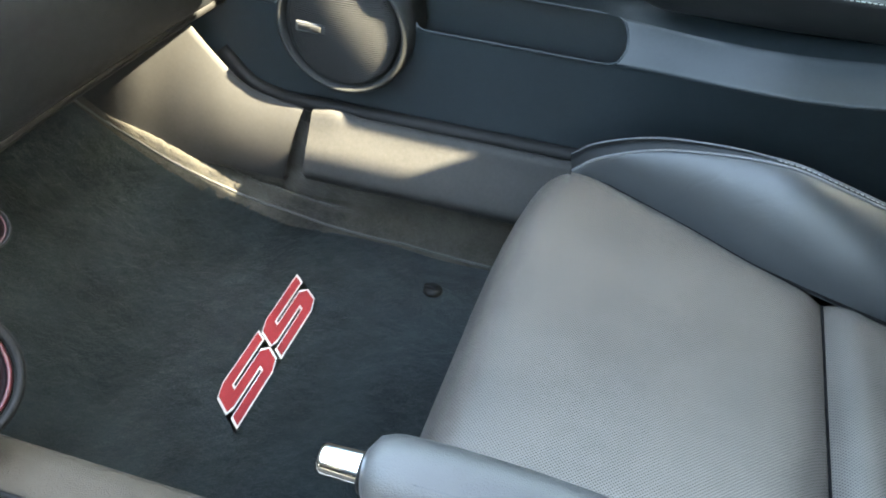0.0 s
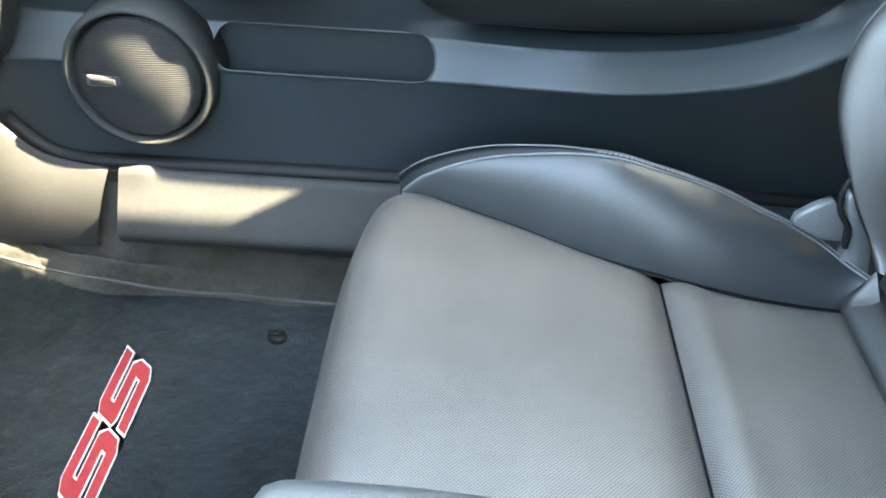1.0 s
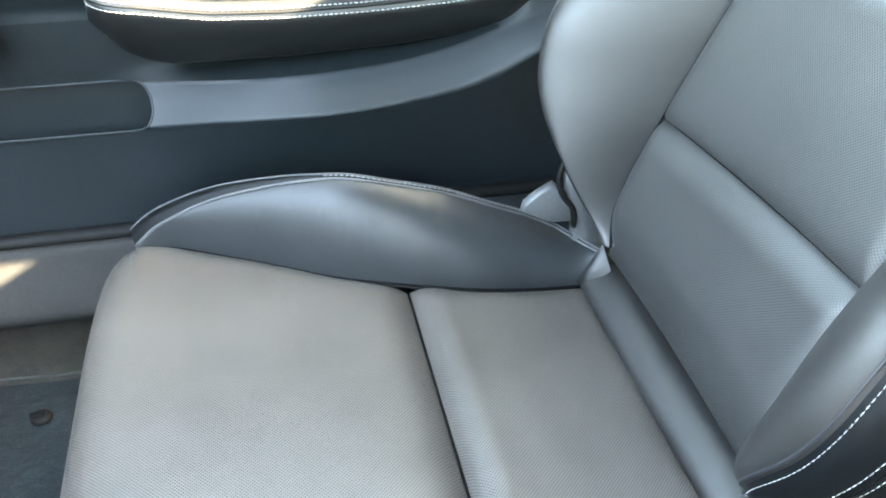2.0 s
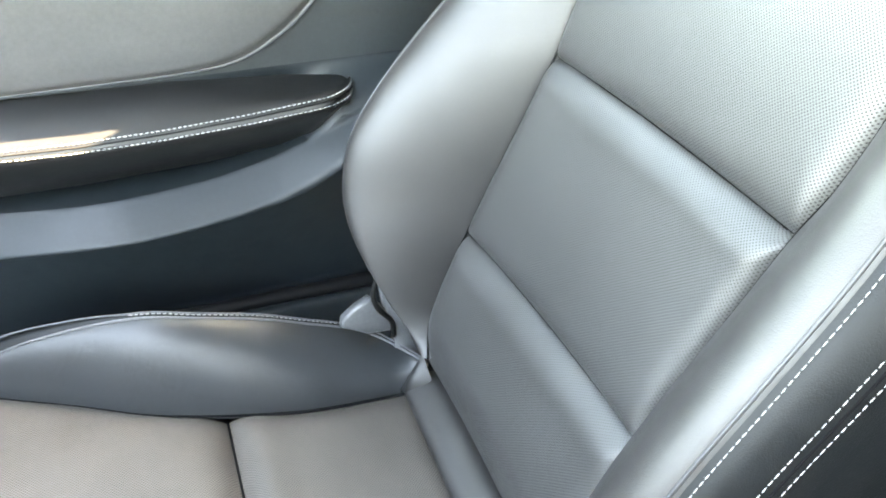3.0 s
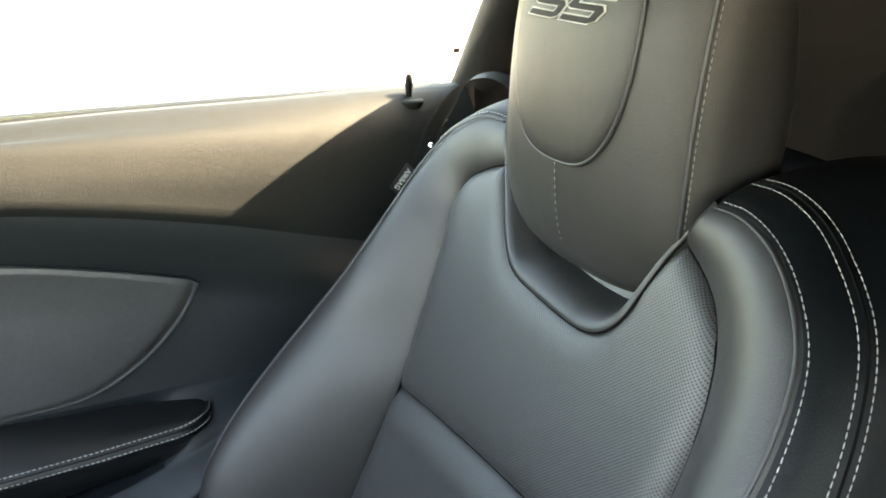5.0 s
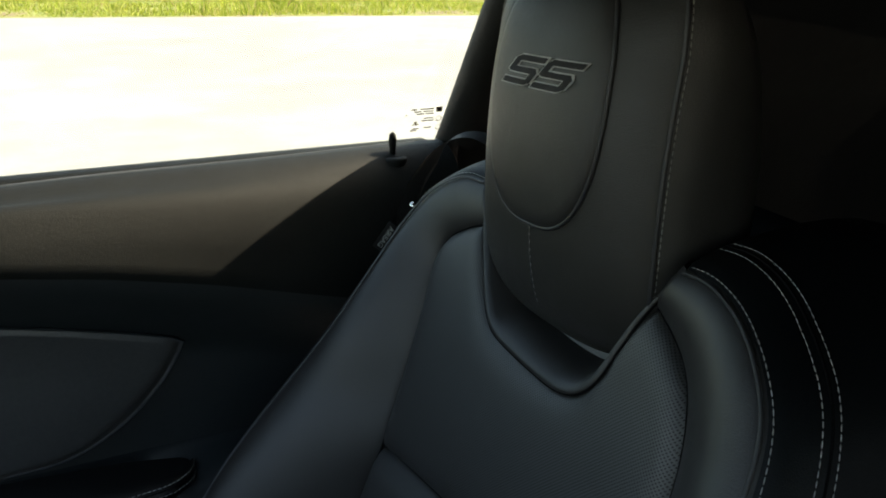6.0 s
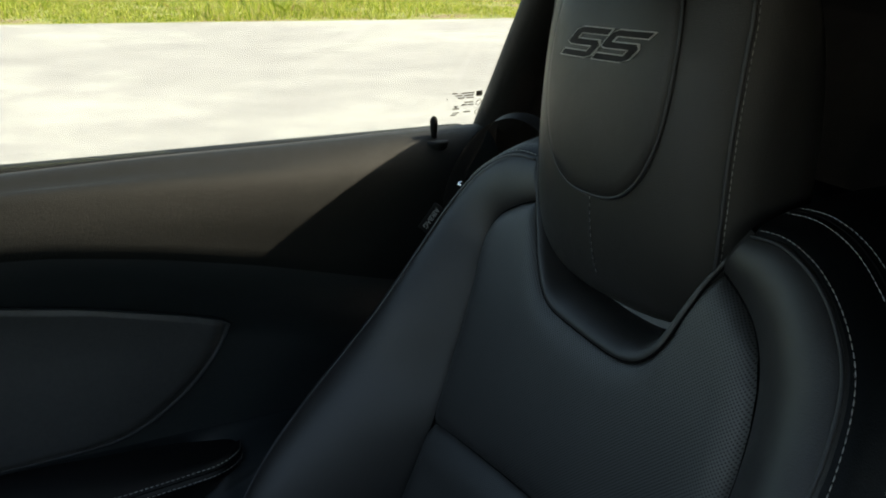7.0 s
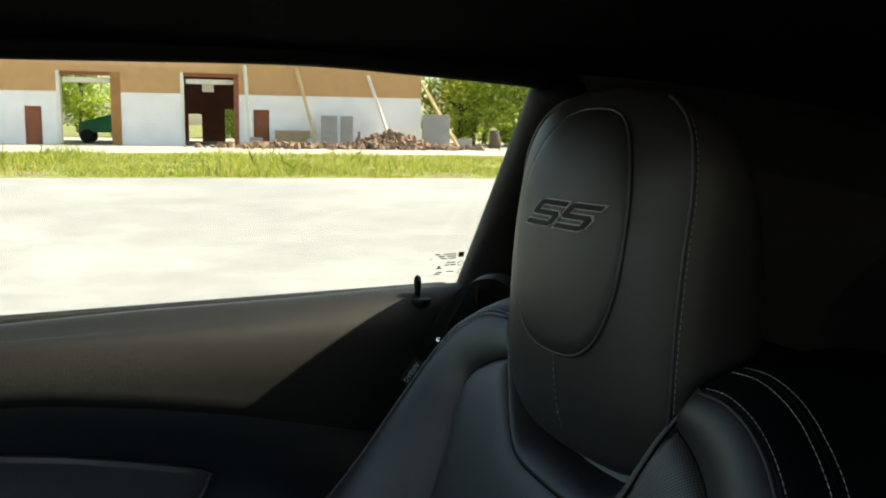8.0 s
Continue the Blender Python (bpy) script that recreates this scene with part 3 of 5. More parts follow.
def seat_headrest(seat):
    ks = np.r_[np.linspace(0.0, 0.08, 8), np.linspace(0.1, 0.9, 34), np.linspace(0.92, 1.0, 10)]
    rings = [head_ring(k) for k in ks]
    bm = sheet(rings, wrap=True)
    for r in (0, len(rings) - 1):
        bm.verts.ensure_lookup_table()
        n = len(rings[0])
        bm.faces.new([bm.verts[r * n + j] for j in range(n)])
    head = part("headrest", bm, HEAD_LEATHER_WARM, seat, "rounded black leather headrest")
    # raised oval pad with a piped edge
    outline = []
    for a in np.linspace(0, 2 * math.pi, 96, endpoint=False):
        c, s = math.cos(a), math.sin(a)
        half_h = 0.094
        outline.append((0.068 * math.copysign(abs(c) ** 0.72, c), 0.940 + half_h * math.copysign(abs(s) ** 0.86, s)))
    rows = []
    for f in (1.0, 0.985, 0.95, 0.88, 0.7, 0.5, 0.25, 0.001):
        rows.append([head_front(s * f, 0.940 + (z - 0.940) * f, 0.0005 + 0.0035 * edge(1 - f, 40)) for s, z in outline])
    part("headrest_pad", sheet(rows, wrap=True), HEAD_LEATHER_WARM, head)
    part("seam_piping", tube([head_front(s, z, 0.0008) for s, z in outline], 0.0016, 6, closed=True), PIPE, head)
    part("stitching", stitches([head_front(0.0, z, 0.0006) for z in np.linspace(0.845, 0.782, 30)], 0.003, 0.003, 0.0003), THREAD_DIM, head)
    part("seam", tube([head_front(0.0015, z, 0.0) for z in np.linspace(0.846, 0.78, 24)], 0.0009, 6), PIPE, head)
    for side in (1, -1):
        j = 11 if side > 0 else 64 - 11
        line = [head_ring(k, 64, 0.0012)[j] for k in np.linspace(0.03, 0.97, 90)]
        part("seam_piping", tube(line, 0.0018, 6), PIPE, head)
        line = [head_ring(k, 128, 0.0008)[2 * j + side] for k in np.linspace(0.03, 0.97, 90)]
        off = [Vector(p) for p in line]
        part("stitching", stitches(off), THREAD, head, "pale stitching")
    width = 0.0765

    def put(u, v, lift):
        return head_front(width * (0.5 - u / 2.0) - 0.003, 0.9535 + 0.0205 * (v - 0.5), 0.0042 + lift)
    s_emblem(put, 1, 0.19, EMB_BLACK, EMB_EDGE, head, 0.0006, rim=0.040)
    # posts
    for s in (0.035, -0.035):
        part("headrest_post", tube([(0.715, YC + s, 0.70), (0.735, YC + s, 0.80)], 0.006, 12), CHROME, head)
    return head


CUSH_W = [(-.02, .232), (.03, .232), (.05, .228), (.11, .20), (.16, .178), (.22, .149), (.29, .131), (.36, .126), (.41, .132), (.48, .138)]
CUSH_Z = [(-.02, .300), (.05, .300), (.15, .296), (.22, .290), (.29, .284), (.36, .271), (.41, .259), (.47, .250), (.50, .250)]
CUSH_CREST = {1: [(.030, .222, .299), (.050, .224, .316), (.082, .222, .333), (.110, .218, .345), (.140, .211, .355), (.190, .199, .367), (.235, .188, .372), (.279, .182, .364),
                  (.338, .184, .345), (.385, .190, .321), (.425, .193, .302), (.455, .186, .288), (.480, .166, .277), (.496, .142, .276)],
              -1: [(.026, .232, .296), (.05, .245, .292), (.11, .250, .288), (.20, .250, .284), (.295, .246, .276), (.35, .24, .268), (.415, .232, .258), (.455, .222, .254), (.482, .195, .254), (.498, .160, .258)]}


def lerp_t(table, x):
    return float(np.interp(x, [p[0] for p in table], [p[1] for p in table]))


def smooth_t(table, x):
    return (lerp_t(table, x - 0.02) + 2 * lerp_t(table, x) + lerp_t(table, x + 0.02)) / 4


def cush_half(x, side):
    """Half width of the cushion insert; the inner side stays wider to the rear."""
    return smooth_t(CUSH_W, x) + (0.0 if side > 0 else 0.036 * min(1.0, max(0.0, (x - 0.10) / 0.20)))


def seat_cushion(seat):
    # front panel: from the cross seam forward, rolled over the front edge
    path = [(0.288, 0.0)] + [(x, 0.0) for x in np.linspace(0.283, 0.035, 40)]
    rows, uvs, run = [], [], 0.0
    prof = [(x, smooth_t(CUSH_Z, x)) for x, _ in path]
    prof += list(map(tuple, spl([(0.030, 0.2995), (0.018, 0.2980), (0.007, 0.2930), (-0.005, 0.2810), (-0.015, 0.2600), (-0.024, 0.2340), (-0.031, 0.204), (-0.033, 0.16), (-0.026, 0.12), (-0.010, 0.075)], 36)))
    last = prof[0]
    for i, (x, z) in enumerate(prof):
        run += math.hypot(x - last[0], z - last[1])
        last = (x, z)
        row, uv = [], []
        for u in np.linspace(-1, 1, 61):
            w = cush_half(max(x, 0.02), u) if i <= 41 else 0.232 - 0.012 * min(1, (i - 41) / 20)
            puff = 0.010 * edge((1 - abs(u)) * w, 70) * edge(run, 45) - 0.013 + 0.011 * edge(run, 60)
            if i > 41:
                row.append((x + 0.012 * abs(u) ** 5, YC + u * w, z + (puff - 0.004) * max(0, 1 - (i - 41) / 12) - 0.003 * abs(u) ** 6))
            else:
                row.append((x, YC + u * w, z + puff - 0.004))
            uv.append((u * w, run * 1.0))
        rows.append(row)
        uvs.append(uv)
    rim = {1: [r[-1] for r in rows[36:]], -1: [r[0] for r in rows[36:]]}
    cushion = part("seat_cushion", sheet(rows, uvs), PERF_SEAT_LIT, seat, "black perforated leather seat cushion")
    rows, uvs = [], []
    for i, x in enumerate(np.linspace(0.288, 0.476, 34)):
        d, e = x - 0.288, 0.476 - x
        rows.append([(x, YC + u * cush_half(x, u), smooth_t(CUSH_Z, x) - 0.009 + 0.011 * edge((1 - abs(u)) * 0.13, 70) * edge(d, 90) * edge(e, 120) - 0.008 * math.exp(-d / 0.012) + 0.004 * math.exp(-((d - 0.02) / 0.02) ** 2) * edge(d, 90))
                     for u in np.linspace(-1, 1, 51)])
        uvs.append([(u * cush_half(x, u), x) for u in np.linspace(-1, 1, 51)])
    part("cushion_rear_panel", sheet(rows, uvs), PERF_SEAT_LIT, cushion)
    # smooth roll at the rear, running up under the backrest
    prof = spl([(0.477, 0.236), (0.469, 0.246), (0.470, 0.2545), (0.477, 0.261), (0.487, 0.2655), (0.500, 0.268), (0.520, 0.266)], 20)
    rows = [[(x, YC + u * 0.134, z + 0.003 * min(1.0, abs(u))) for u in np.linspace(-1.5, 1, 36)] for x, z in prof]
    part("rear_roll", sheet(rows), LEATHER, cushion)
    for side in (1,):
        a, b, c, d = (Vector(p) for p in ((0.466, 0.138, 0.250), (0.490, 0.136, 0.296), (0.470, 0.121, 0.254), (0.494, 0.118, 0.274)))
        rows = []
        for v in np.linspace(0, 1, 9):
            row = []
            for u in np.linspace(0, 1, 9):
                p = a.lerp(b, v).lerp(c.lerp(d, v), u) + Vector((-0.005, 0, 0.002)) * math.sin(math.pi * u) * math.sin(math.pi * v)
                row.append((p.x, YC + side * p.y, p.z))
            rows.append(row)
        part("gusset", sheet(rows), ARM_LEATHER, cushion)
    for side in (1, -1):
        crest = spl(CUSH_CREST[side], 60)
        rows = []
        for i, (x, s, z) in enumerate(crest):
            xi = 0.026 + (0.486 - 0.026) * i / 59
            wi, zi = min(cush_half(xi, side), s - 0.003), min(smooth_t(CUSH_Z, xi) - 0.006, z - 0.001)
            row = []
            for b in np.linspace(0, 1, 16):
                wide = math.hypot(s - wi, z - zi)
                lift = math.sin(b * math.pi / 2 * 0.86) / math.sin(math.pi / 2 * 0.86)
                over = 0.2 * b + 0.8 * (1 - math.cos(b * math.pi / 2))
                bulge = 0.03 * wide * math.sin(math.pi * b)
                row.append((xi + (x - xi) * b, YC + side * (wi + (s - wi) * over), zi + (z - zi) * lift + bulge - 0.003 * math.exp(-b * wide / 0.004)))
            rows.append(row)
        part("cushion_wing", sheet(rows), WING_LEATHER, cushion, "smooth black leather cushion wing")
        corner = []
        for k, (x, y, z) in enumerate(rim[side]):
            f = min(1.0, k / 6)
            corner.append([(x, y, z), (x + 0.006, y + side * 0.006 * f, z - 0.001), (x + 0.018, y + side * 0.014 * f, z - 0.004 * f), (x + 0.045, y + side * 0.020 * f, z - 0.012 * f), (x + 0.08, y + side * 0.021 * f, z - 0.03)])
        part("front_corner", sheet(corner), PERF_SEAT_LIT, cushion)
        # strip and side panel outside the crest
        rows, rim_line = [], []
        for i, (x, s, z) in enumerate(crest):
            k = 0.0035 + 0.0165 * max(0.0, 1 - x / 0.21) ** 0.8
            top = z + 0.0025 + 0.30 * k
            rows.append([(x, YC + side * s, z), (x - 0.2 * k, YC + side * (s + 0.5 * k), z + 0.6 * (top - z)), (x - 0.3 * k, YC + side * (s + k), top), (x - 0.004, YC + side * (s + k + 0.006), top - 0.006),
                         (x - 0.004, YC + side * (s + k + 0.012), z - 0.05), (x - 0.004, YC + side * (s + k + 0.012), 0.16), (x, YC + side * (s + 0.004), 0.09)])
            rim_line.append((x - 0.3 * k, YC + side * (s + k + 0.0005), top + 0.0006))
        part("cushion_side", sheet(rows), LEATHER_SHADE, cushion)
        part("piping", tube(rim_line, 0.0008, 6), GREY_PIPE, cushion, "grey piping")
        part("piping", tube([(x, YC + side * s, z + 0.0008) for x, s, z in crest], 0.0013, 6), GREY_PIPE, cushion)
        line = [(x - 0.001, YC + side * (s + 0.0028), z + 0.0030) for x, s, z in spl(CUSH_CREST[side], 240)[(95 if side > 0 else 3):204]]
        part("stitching", stitches(line, 0.0036, 0.0016, 0.00045), THREAD_DIM, cushion)
        seam = [(x, YC + side * cush_half(x, side), smooth_t(CUSH_Z, x) - 0.006) for x in np.linspace(0.03, 0.475, 70)]
        part("seam_piping", tube(seam, 0.0014, 6), SEAM, cushion)
    part("seam_piping", tube([(0.288, YC + s, smooth_t(CUSH_Z, 0.288) - 0.0152) for s in np.linspace(-0.165, 0.130, 30)], 0.0012, 6), SEAM, cushion)
    # base and rails
    part("seat_base", box(0.02, 0.60, YC - 0.21, YC + 0.21, 0.09, 0.235, 0.03), DARK, seat)
    for s in (0.19, -0.19):
        part("rail", box(-0.02, 0.62, YC + s - 0.02, YC + s + 0.02, FLOOR, 0.10, 0.004), DARK, seat)
    # grey plastic recliner cover at the outer rear corner
    cover = prism([(0.4165, 0.316), (0.418, 0.325), (0.432, 0.337), (0.448, 0.346), (0.460, 0.332), (0.468, 0.317), (0.471, 0.298), (0.445, 0.300)], "y", YC + 0.178, YC + 0.190, 0.003)
    part("recliner_cover", cover, PALE_PLASTIC, seat, "pale grey plastic recliner cover")
    cover = prism([(0.470, 0.24), (0.4735, 0.300), (0.470, 0.321), (0.460, 0.338), (0.457, 0.360), (0.468, 0.352), (0.480, 0.335), (0.50, 0.29), (0.51, 0.24)], "y", YC + 0.171, YC + 0.184, 0.003)
    part("recliner_cover", cover, PALE_PLASTIC, seat, "pale grey plastic recliner cover")
    part("cable", tube(spl([(0.455, YC + 0.176, 0.372), (0.450, YC + 0.173, 0.355), (0.455, YC + 0.171, 0.337), (0.468, YC + 0.170, 0.319), (0.470, YC + 0.170, 0.298)], 20), 0.0028, 8), DARK, seat)
    return cushion


seat = thing("car_seat", "black leather sport seat with pale stitching", "seat", at=(0, 0, 0))
PALE_PLASTIC = plastic("pale grey plastic", 0.07, 0.4, (0.97, 1.0, 1.04), 700, 0.12)
seat_cushion(seat)
seat_backrest(seat)
seat_headrest(seat)

# ---- passenger door ----
Z_LEDGE = [(-.7, .362), (.0, .3615), (.05, .365), (.12, .377), (.19, .388), (.26, .392), (.30, .395), (.37, .407), (.413, .421), (.457, .447), (.50, .468), (.58, .50), (.65, .53)]
Z_TOP = [(-.7, .408), (.0, .403), (.05, .402), (.10, .405), (.20, .417), (.27, .4215), (.33, .4275), (.39, .442), (.44, .461), (.52, .495), (.65, .54)]
Z_FOLD = [(-.7, .772), (.0, .775), (.2, .77), (.32, .762), (.41, .747), (.51, .725), (.60, .70), (.75, .66)]


def blend(a, b, t):
    t = min(1, max(0, t))
    return a + (b - a) * t * t * (3 - 2 * t)


def pocket(x, z):
    """Distance outside the outline of the map pocket."""
    return math.hypot(max(abs(x + 0.072) - 0.103, 0), z - 0.3825) - 0.0225


def door_y(x, z):
    """The inner face of the lower door: a wall, a sloping ledge that flares inwards to the rear, and the recess under the armrest."""
    zl, zt = smooth_t(Z_LEDGE, x), smooth_t(Z_TOP, x)
    flare = blend(0.0, 0.065, x / 0.24)
    y = 0.755 + 0.004 * math.sin((z - 0.24) * 20) - flare * min(1.0, max(0.0, (z - 0.25) / (zl - 0.25)))
    if z > zl - 0.004:
        y = 0.7565 - flare + 0.031 * min(1, max(0, (z - zl) / (zt - zl)))
    if z > zt:
        deep = blend(0.7875 - flare, 0.7875, (z - zt) / 0.02)
        if z > 0.48:
            deep = blend(0.7875, 0.760, (z - 0.48) / 0.05)
        # behind the armrest the ledge runs on up into the panel above, with no recess
        flush = blend(0.7875 - flare, 0.760, (z - zt) / max(0.02, 0.53 - zt))
        y = blend(deep, flush, (x - 0.40) / 0.06)
    return y


def door_mid_y(x, z):
    zf = smooth_t(Z_FOLD, x)
    return blend(0.760, 0.709, (z - (zf - 0.10)) / 0.10)


def sill_rise(x):
    """The foot of the side window bows down slightly to the front."""
    return float(np.interp(x, [0.0, 0.25, 0.42, 0.58, 0.72], [-0.012, -0.0045, 0.0, 0.0005, 0.003]))


def car_door():
    door = thing("door_1", "closed black car door with padded armrest and speaker", "door", kind="structure")
    xs = np.linspace(-0.66, 0.80, 220)
    zs = np.r_[np.linspace(0.245, 0.352, 24), np.linspace(0.354, 0.412, 48), np.linspace(0.416, 0.53, 44)]
    bm = sheet([[(x, door_y(x, z), z) for z in zs] for x in np.r_[np.linspace(-0.66, -0.21, 80), np.linspace(-0.208, 0.064, 130), np.linspace(0.068, 0.80, 150)]])
    gone = [f for f in bm.faces if pocket(f.calc_center_median().x, f.calc_center_median().z) < 0]
    bmesh.ops.delete(bm, geom=gone, context="FACES")
    lower = part("lower_panel", bm, DOOR_PL, door)
    ring = [(-0.072 + math.copysign(0.103, math.cos(a)) + 0.0228 * math.cos(a), 0.3825 + 0.0228 * math.sin(a)) for a in np.linspace(0.001, 2 * math.pi + 0.001, 72, endpoint=False)]
    part("pocket_rim", tube([(x, door_y(x, z) + 0.0004, z) for x, z in ring], 0.0014, 8, closed=True), DOOR_PL, lower)
    cav = sheet([[(x, y, z) for y, z in ((0.7895, 0.4075), (0.808, 0.4070), (0.8085, 0.405), (0.8085, 0.31), (0.807, 0.305), (0.765, 0.302))] for x in np.linspace(-0.202, 0.058, 12)])
    part("pocket", cav, DOOR_PL, lower, smooth=False)
    rows = []
    for x in np.linspace(-0.66, 0.425, 220):
        zt = smooth_t(Z_TOP, x)
        rows.append([(x, door_y(x, z) - 0.002, z) for z in np.linspace(zt + 0.003, zt + 0.004 + (lerp_t([(0.03, 0.47), (0.38, 0.472), (0.44, 0.45)], x) - zt) * (x < 0.44), 16)])
    part("recess_panel", sheet(rows), RECESS, door, "matt black recess under the armrest")
    part("middle_panel", sheet([[(x, door_mid_y(x, z0), z0) for z0 in np.linspace(0.53, smooth_t(Z_FOLD, x), 30)] for x in xs]), MID_PL, door)
    rows = []
    for x in xs:
        zf, up = smooth_t(Z_FOLD, x), sill_rise(x)
        prof = spl([(0.709, zf - 0.004), (0.7065, zf + 0.002), (0.7085, zf + 0.012), (0.7175, zf + 0.45 * (0.829 - zf)), (0.735, zf + 0.76 * (0.829 - zf)), (0.757, 0.8145 + up), (0.778, 0.8225 + up), (0.792, 0.8235 + up), (0.796, 0.815)], 18)
        rows.append([(x, y, z) for y, z in prof])
    part("upper_trim", sheet(rows), TRIM_UP, door, "grained soft upper door trim")
    part("seal", tube([(x, 0.7930, 0.8215 + sill_rise(x)) for x in np.linspace(-0.66, 0.80, 60)], 0.0026, 8), SEAL, door)
    part("outer_skin", box(-0.66, 0.815, 0.822, 0.86, 0.05, 0.818, 0.01), DARK, door)
    part("door_foot", box(-0.66, 0.80, 0.762, 0.83, 0.235, 0.247, 0.003), DARK, door)
    # padded insert above the armrest
    outline = [(-0.10, 0.535), (0.21, 0.534), (0.314, 0.535), (0.37, 0.542), (0.42, 0.569), (0.459, 0.606), (0.481, 0.640), (0.482, 0.650), (0.464, 0.659), (0.384, 0.683), (0.312, 0.701),
               (0.20, 0.722), (0.0, 0.735), (-0.15, 0.72), (-0.20, 0.64), (-0.16, 0.56)]
    ring = spl(outline + outline[:1], 120)[:-1]
    cx, cz = 0.16, 0.62
    rows = []
    for f, lift in ((1.0, -0.006), (1.0, 0.0025), (0.99, 0.003), (0.985, 0.002), (0.965, 0.0035), (0.93, 0.008), (0.90, 0.0095), (0.86, 0.0105), (0.6, 0.010), (0.3, 0.010), (0.001, 0.010)):
        rows.append([(cx + (x - cx) * (1 - (1 - f) * 0.55 if f > 0.8 else f * 1.07), door_mid_y(cx + (x - cx) * f, cz + (z - cz) * f) - lift, cz + (z - cz) * f) for x, z in ring])
    part("door_insert", sheet(rows, wrap=True), PAD, door, "smooth dark grey door insert")
    edge_line = [(x, door_mid_y(x, z) - 0.004, z) for x, z in ring]
    part("insert_rim", tube(edge_line, 0.0013, 8, closed=True), DOOR_PL, door)
    # armrest
    rows, st1, st2 = [], [], []
    xs2 = np.r_[np.linspace(0.012, 0.06, 14), np.linspace(0.065, 0.40, 50), np.linspace(0.41, 0.482, 22)]
    for x in xs2:
        e = min(1.0, max(0.0, (0.482 - x) / 0.045))
        k = math.sqrt(max(0.0, 1 - (1 - e) ** 2))
        k *= math.sqrt(max(0.0, 1 - (1 - min(1.0, (x - 0.012) / 0.05)) ** 2))
        yi = 0.748 - 0.041 * k
        zb = lerp_t([(.012, .486), (.025, .472), (.041, .452), (.06, .442), (.085, .435), (.20, .434), (.32, .438), (.433, .449), (.467, .476), (.482, .500)], x)
        zt = lerp_t([(-.3, .520), (.0, .515), (.06, .510), (.13, .499), (.20, .496), (.28, .4965), (.36, .500), (.465, .508), (.482, .508)], x)
        zr = lerp_t([(.0, .535), (.144, .531), (.297, .528), (.396, .519), (.467, .515), (.482, .513)], x)
        prof = [(0.766, zb + 0.02 * k), (0.766, zb), (0.760 - 0.010 * k, zb - 0.001), (yi + 0.029 * k, zb + 0.006 * k), (yi + 0.014 * k, zb + 0.5 * (zt - zb)), (yi + 0.0015, zt - 0.012), (yi + 0.001, zt - 0.005),
                (yi + 0.0035, zt), (yi + 0.009, zt + 0.005), (yi + 0.02, zt + 0.4 * (zr - zt)), (0.755, zr), (0.768, zr)]
        rows.append([(x, y, z) for y, z in prof])
        st1.append((x, yi + 0.0040, zt + 0.0032))
        st2.append((x, yi + 0.0002, zt - 0.0055))
    bm = sheet(rows)
    arm = part("armrest", bm, ARM_LEATHER, door, "black leather armrest with double stitching")
    part("stitching", stitches(st1, 0.0038, 0.0014, 0.0006), THREAD, arm, "pale stitching")
    part("stitching", stitches(st2, 0.0038, 0.0014, 0.0006), THREAD, arm, "pale stitching")
    part("seam", tube([(x, y - 0.0012, z - 0.0042) for x, y, z in st1], 0.0009, 6), DARK, arm)
    # release lever in its bezel
    oval = [(-0.150 + 0.072 * math.copysign(abs(math.cos(a)) ** 0.5, math.cos(a)), 0.480 + 0.030 * math.copysign(abs(math.sin(a)) ** 0.7, math.sin(a))) for a in np.linspace(0, 2 * math.pi, 48, endpoint=False)]
    bezel = [[(x, 0.752, z) for x, z in oval]]
    for f, y in ((1.0, 0.742), (0.97, 0.738), (0.92, 0.739), (0.87, 0.752), (0.82, 0.766), (0.03, 0.768)):
        bezel.append([(-0.150 + (x + 0.150) * f, y, 0.480 + (z - 0.480) * f) for x, z in oval])
    handle = part("door_handle", sheet(bezel, wrap=True), DARK, door, "glossy black handle recess with chrome lever")
    part("lever", tube(spl([(-0.215, 0.750, 0.476), (-0.19, 0.733, 0.469), (-0.15, 0.727, 0.466), (-0.112, 0.731, 0.468), (-0.094, 0.742, 0.480), (-0.098, 0.755, 0.490)], 30), 0.0062, 12, flat=0.7), CHROME, handle)
    for x, w in ((-0.157, 0.010), (-0.146, 0.006), (-0.138, 0.008), (-0.129, 0.005)):
        part("marking", prism([(x - w / 2, 0.4535), (x + w / 2 - 0.001, 0.4535), (x + w / 2 + 0.001, 0.4585), (x - w / 2 + 0.002, 0.4585)], "y", 0.7475, 0.756), RED, handle, "small red bar marking")
    # speaker with ring and grille
    C = (-0.274, 0.737, 0.354)
    part("speaker_ring", lathe([(0.085, -0.06), (0.0845, 0.000), (0.082, 0.006), (0.079, 0.0085), (0.0765, 0.0075), (0.0745, 0.000), (0.074, -0.010)], C, (0, -1, 0), 72), RING, door, "moulded ring round the door speaker")
    speaker = part("speaker", lathe([(0.072, -0.01), (0.072, -0.001), (0.066, 0.0015), (0.04, 0.0075), (0.001, 0.0105)], C, (0, -1, 0), 56), DARK, door, "round door speaker with ribbed grille")
    for i in range(-27, 28):
        h = i * 0.0025
        half = math.sqrt(max(0, 0.0695 ** 2 - h * h))
        pts = []
        for q in np.linspace(-1, 1, 15):
            r = math.hypot(q * half, h)
            pts.append((C[0] + q * half, C[1] - 0.001 - 0.013 * (1 - (r / 0.072) ** 2) - 0.0018, C[2] + h))
        part("grille_bar", tube(pts, 0.00085, 5), SATIN_DARK, speaker)
    part("badge", box(-0.0185, 0.0185, -0.0025, 0.0025, -0.0065, 0.0065, 0.0024, 4), BADGE, speaker, "small silver badge plate").location = (-0.309, 0.7245, 0.354)
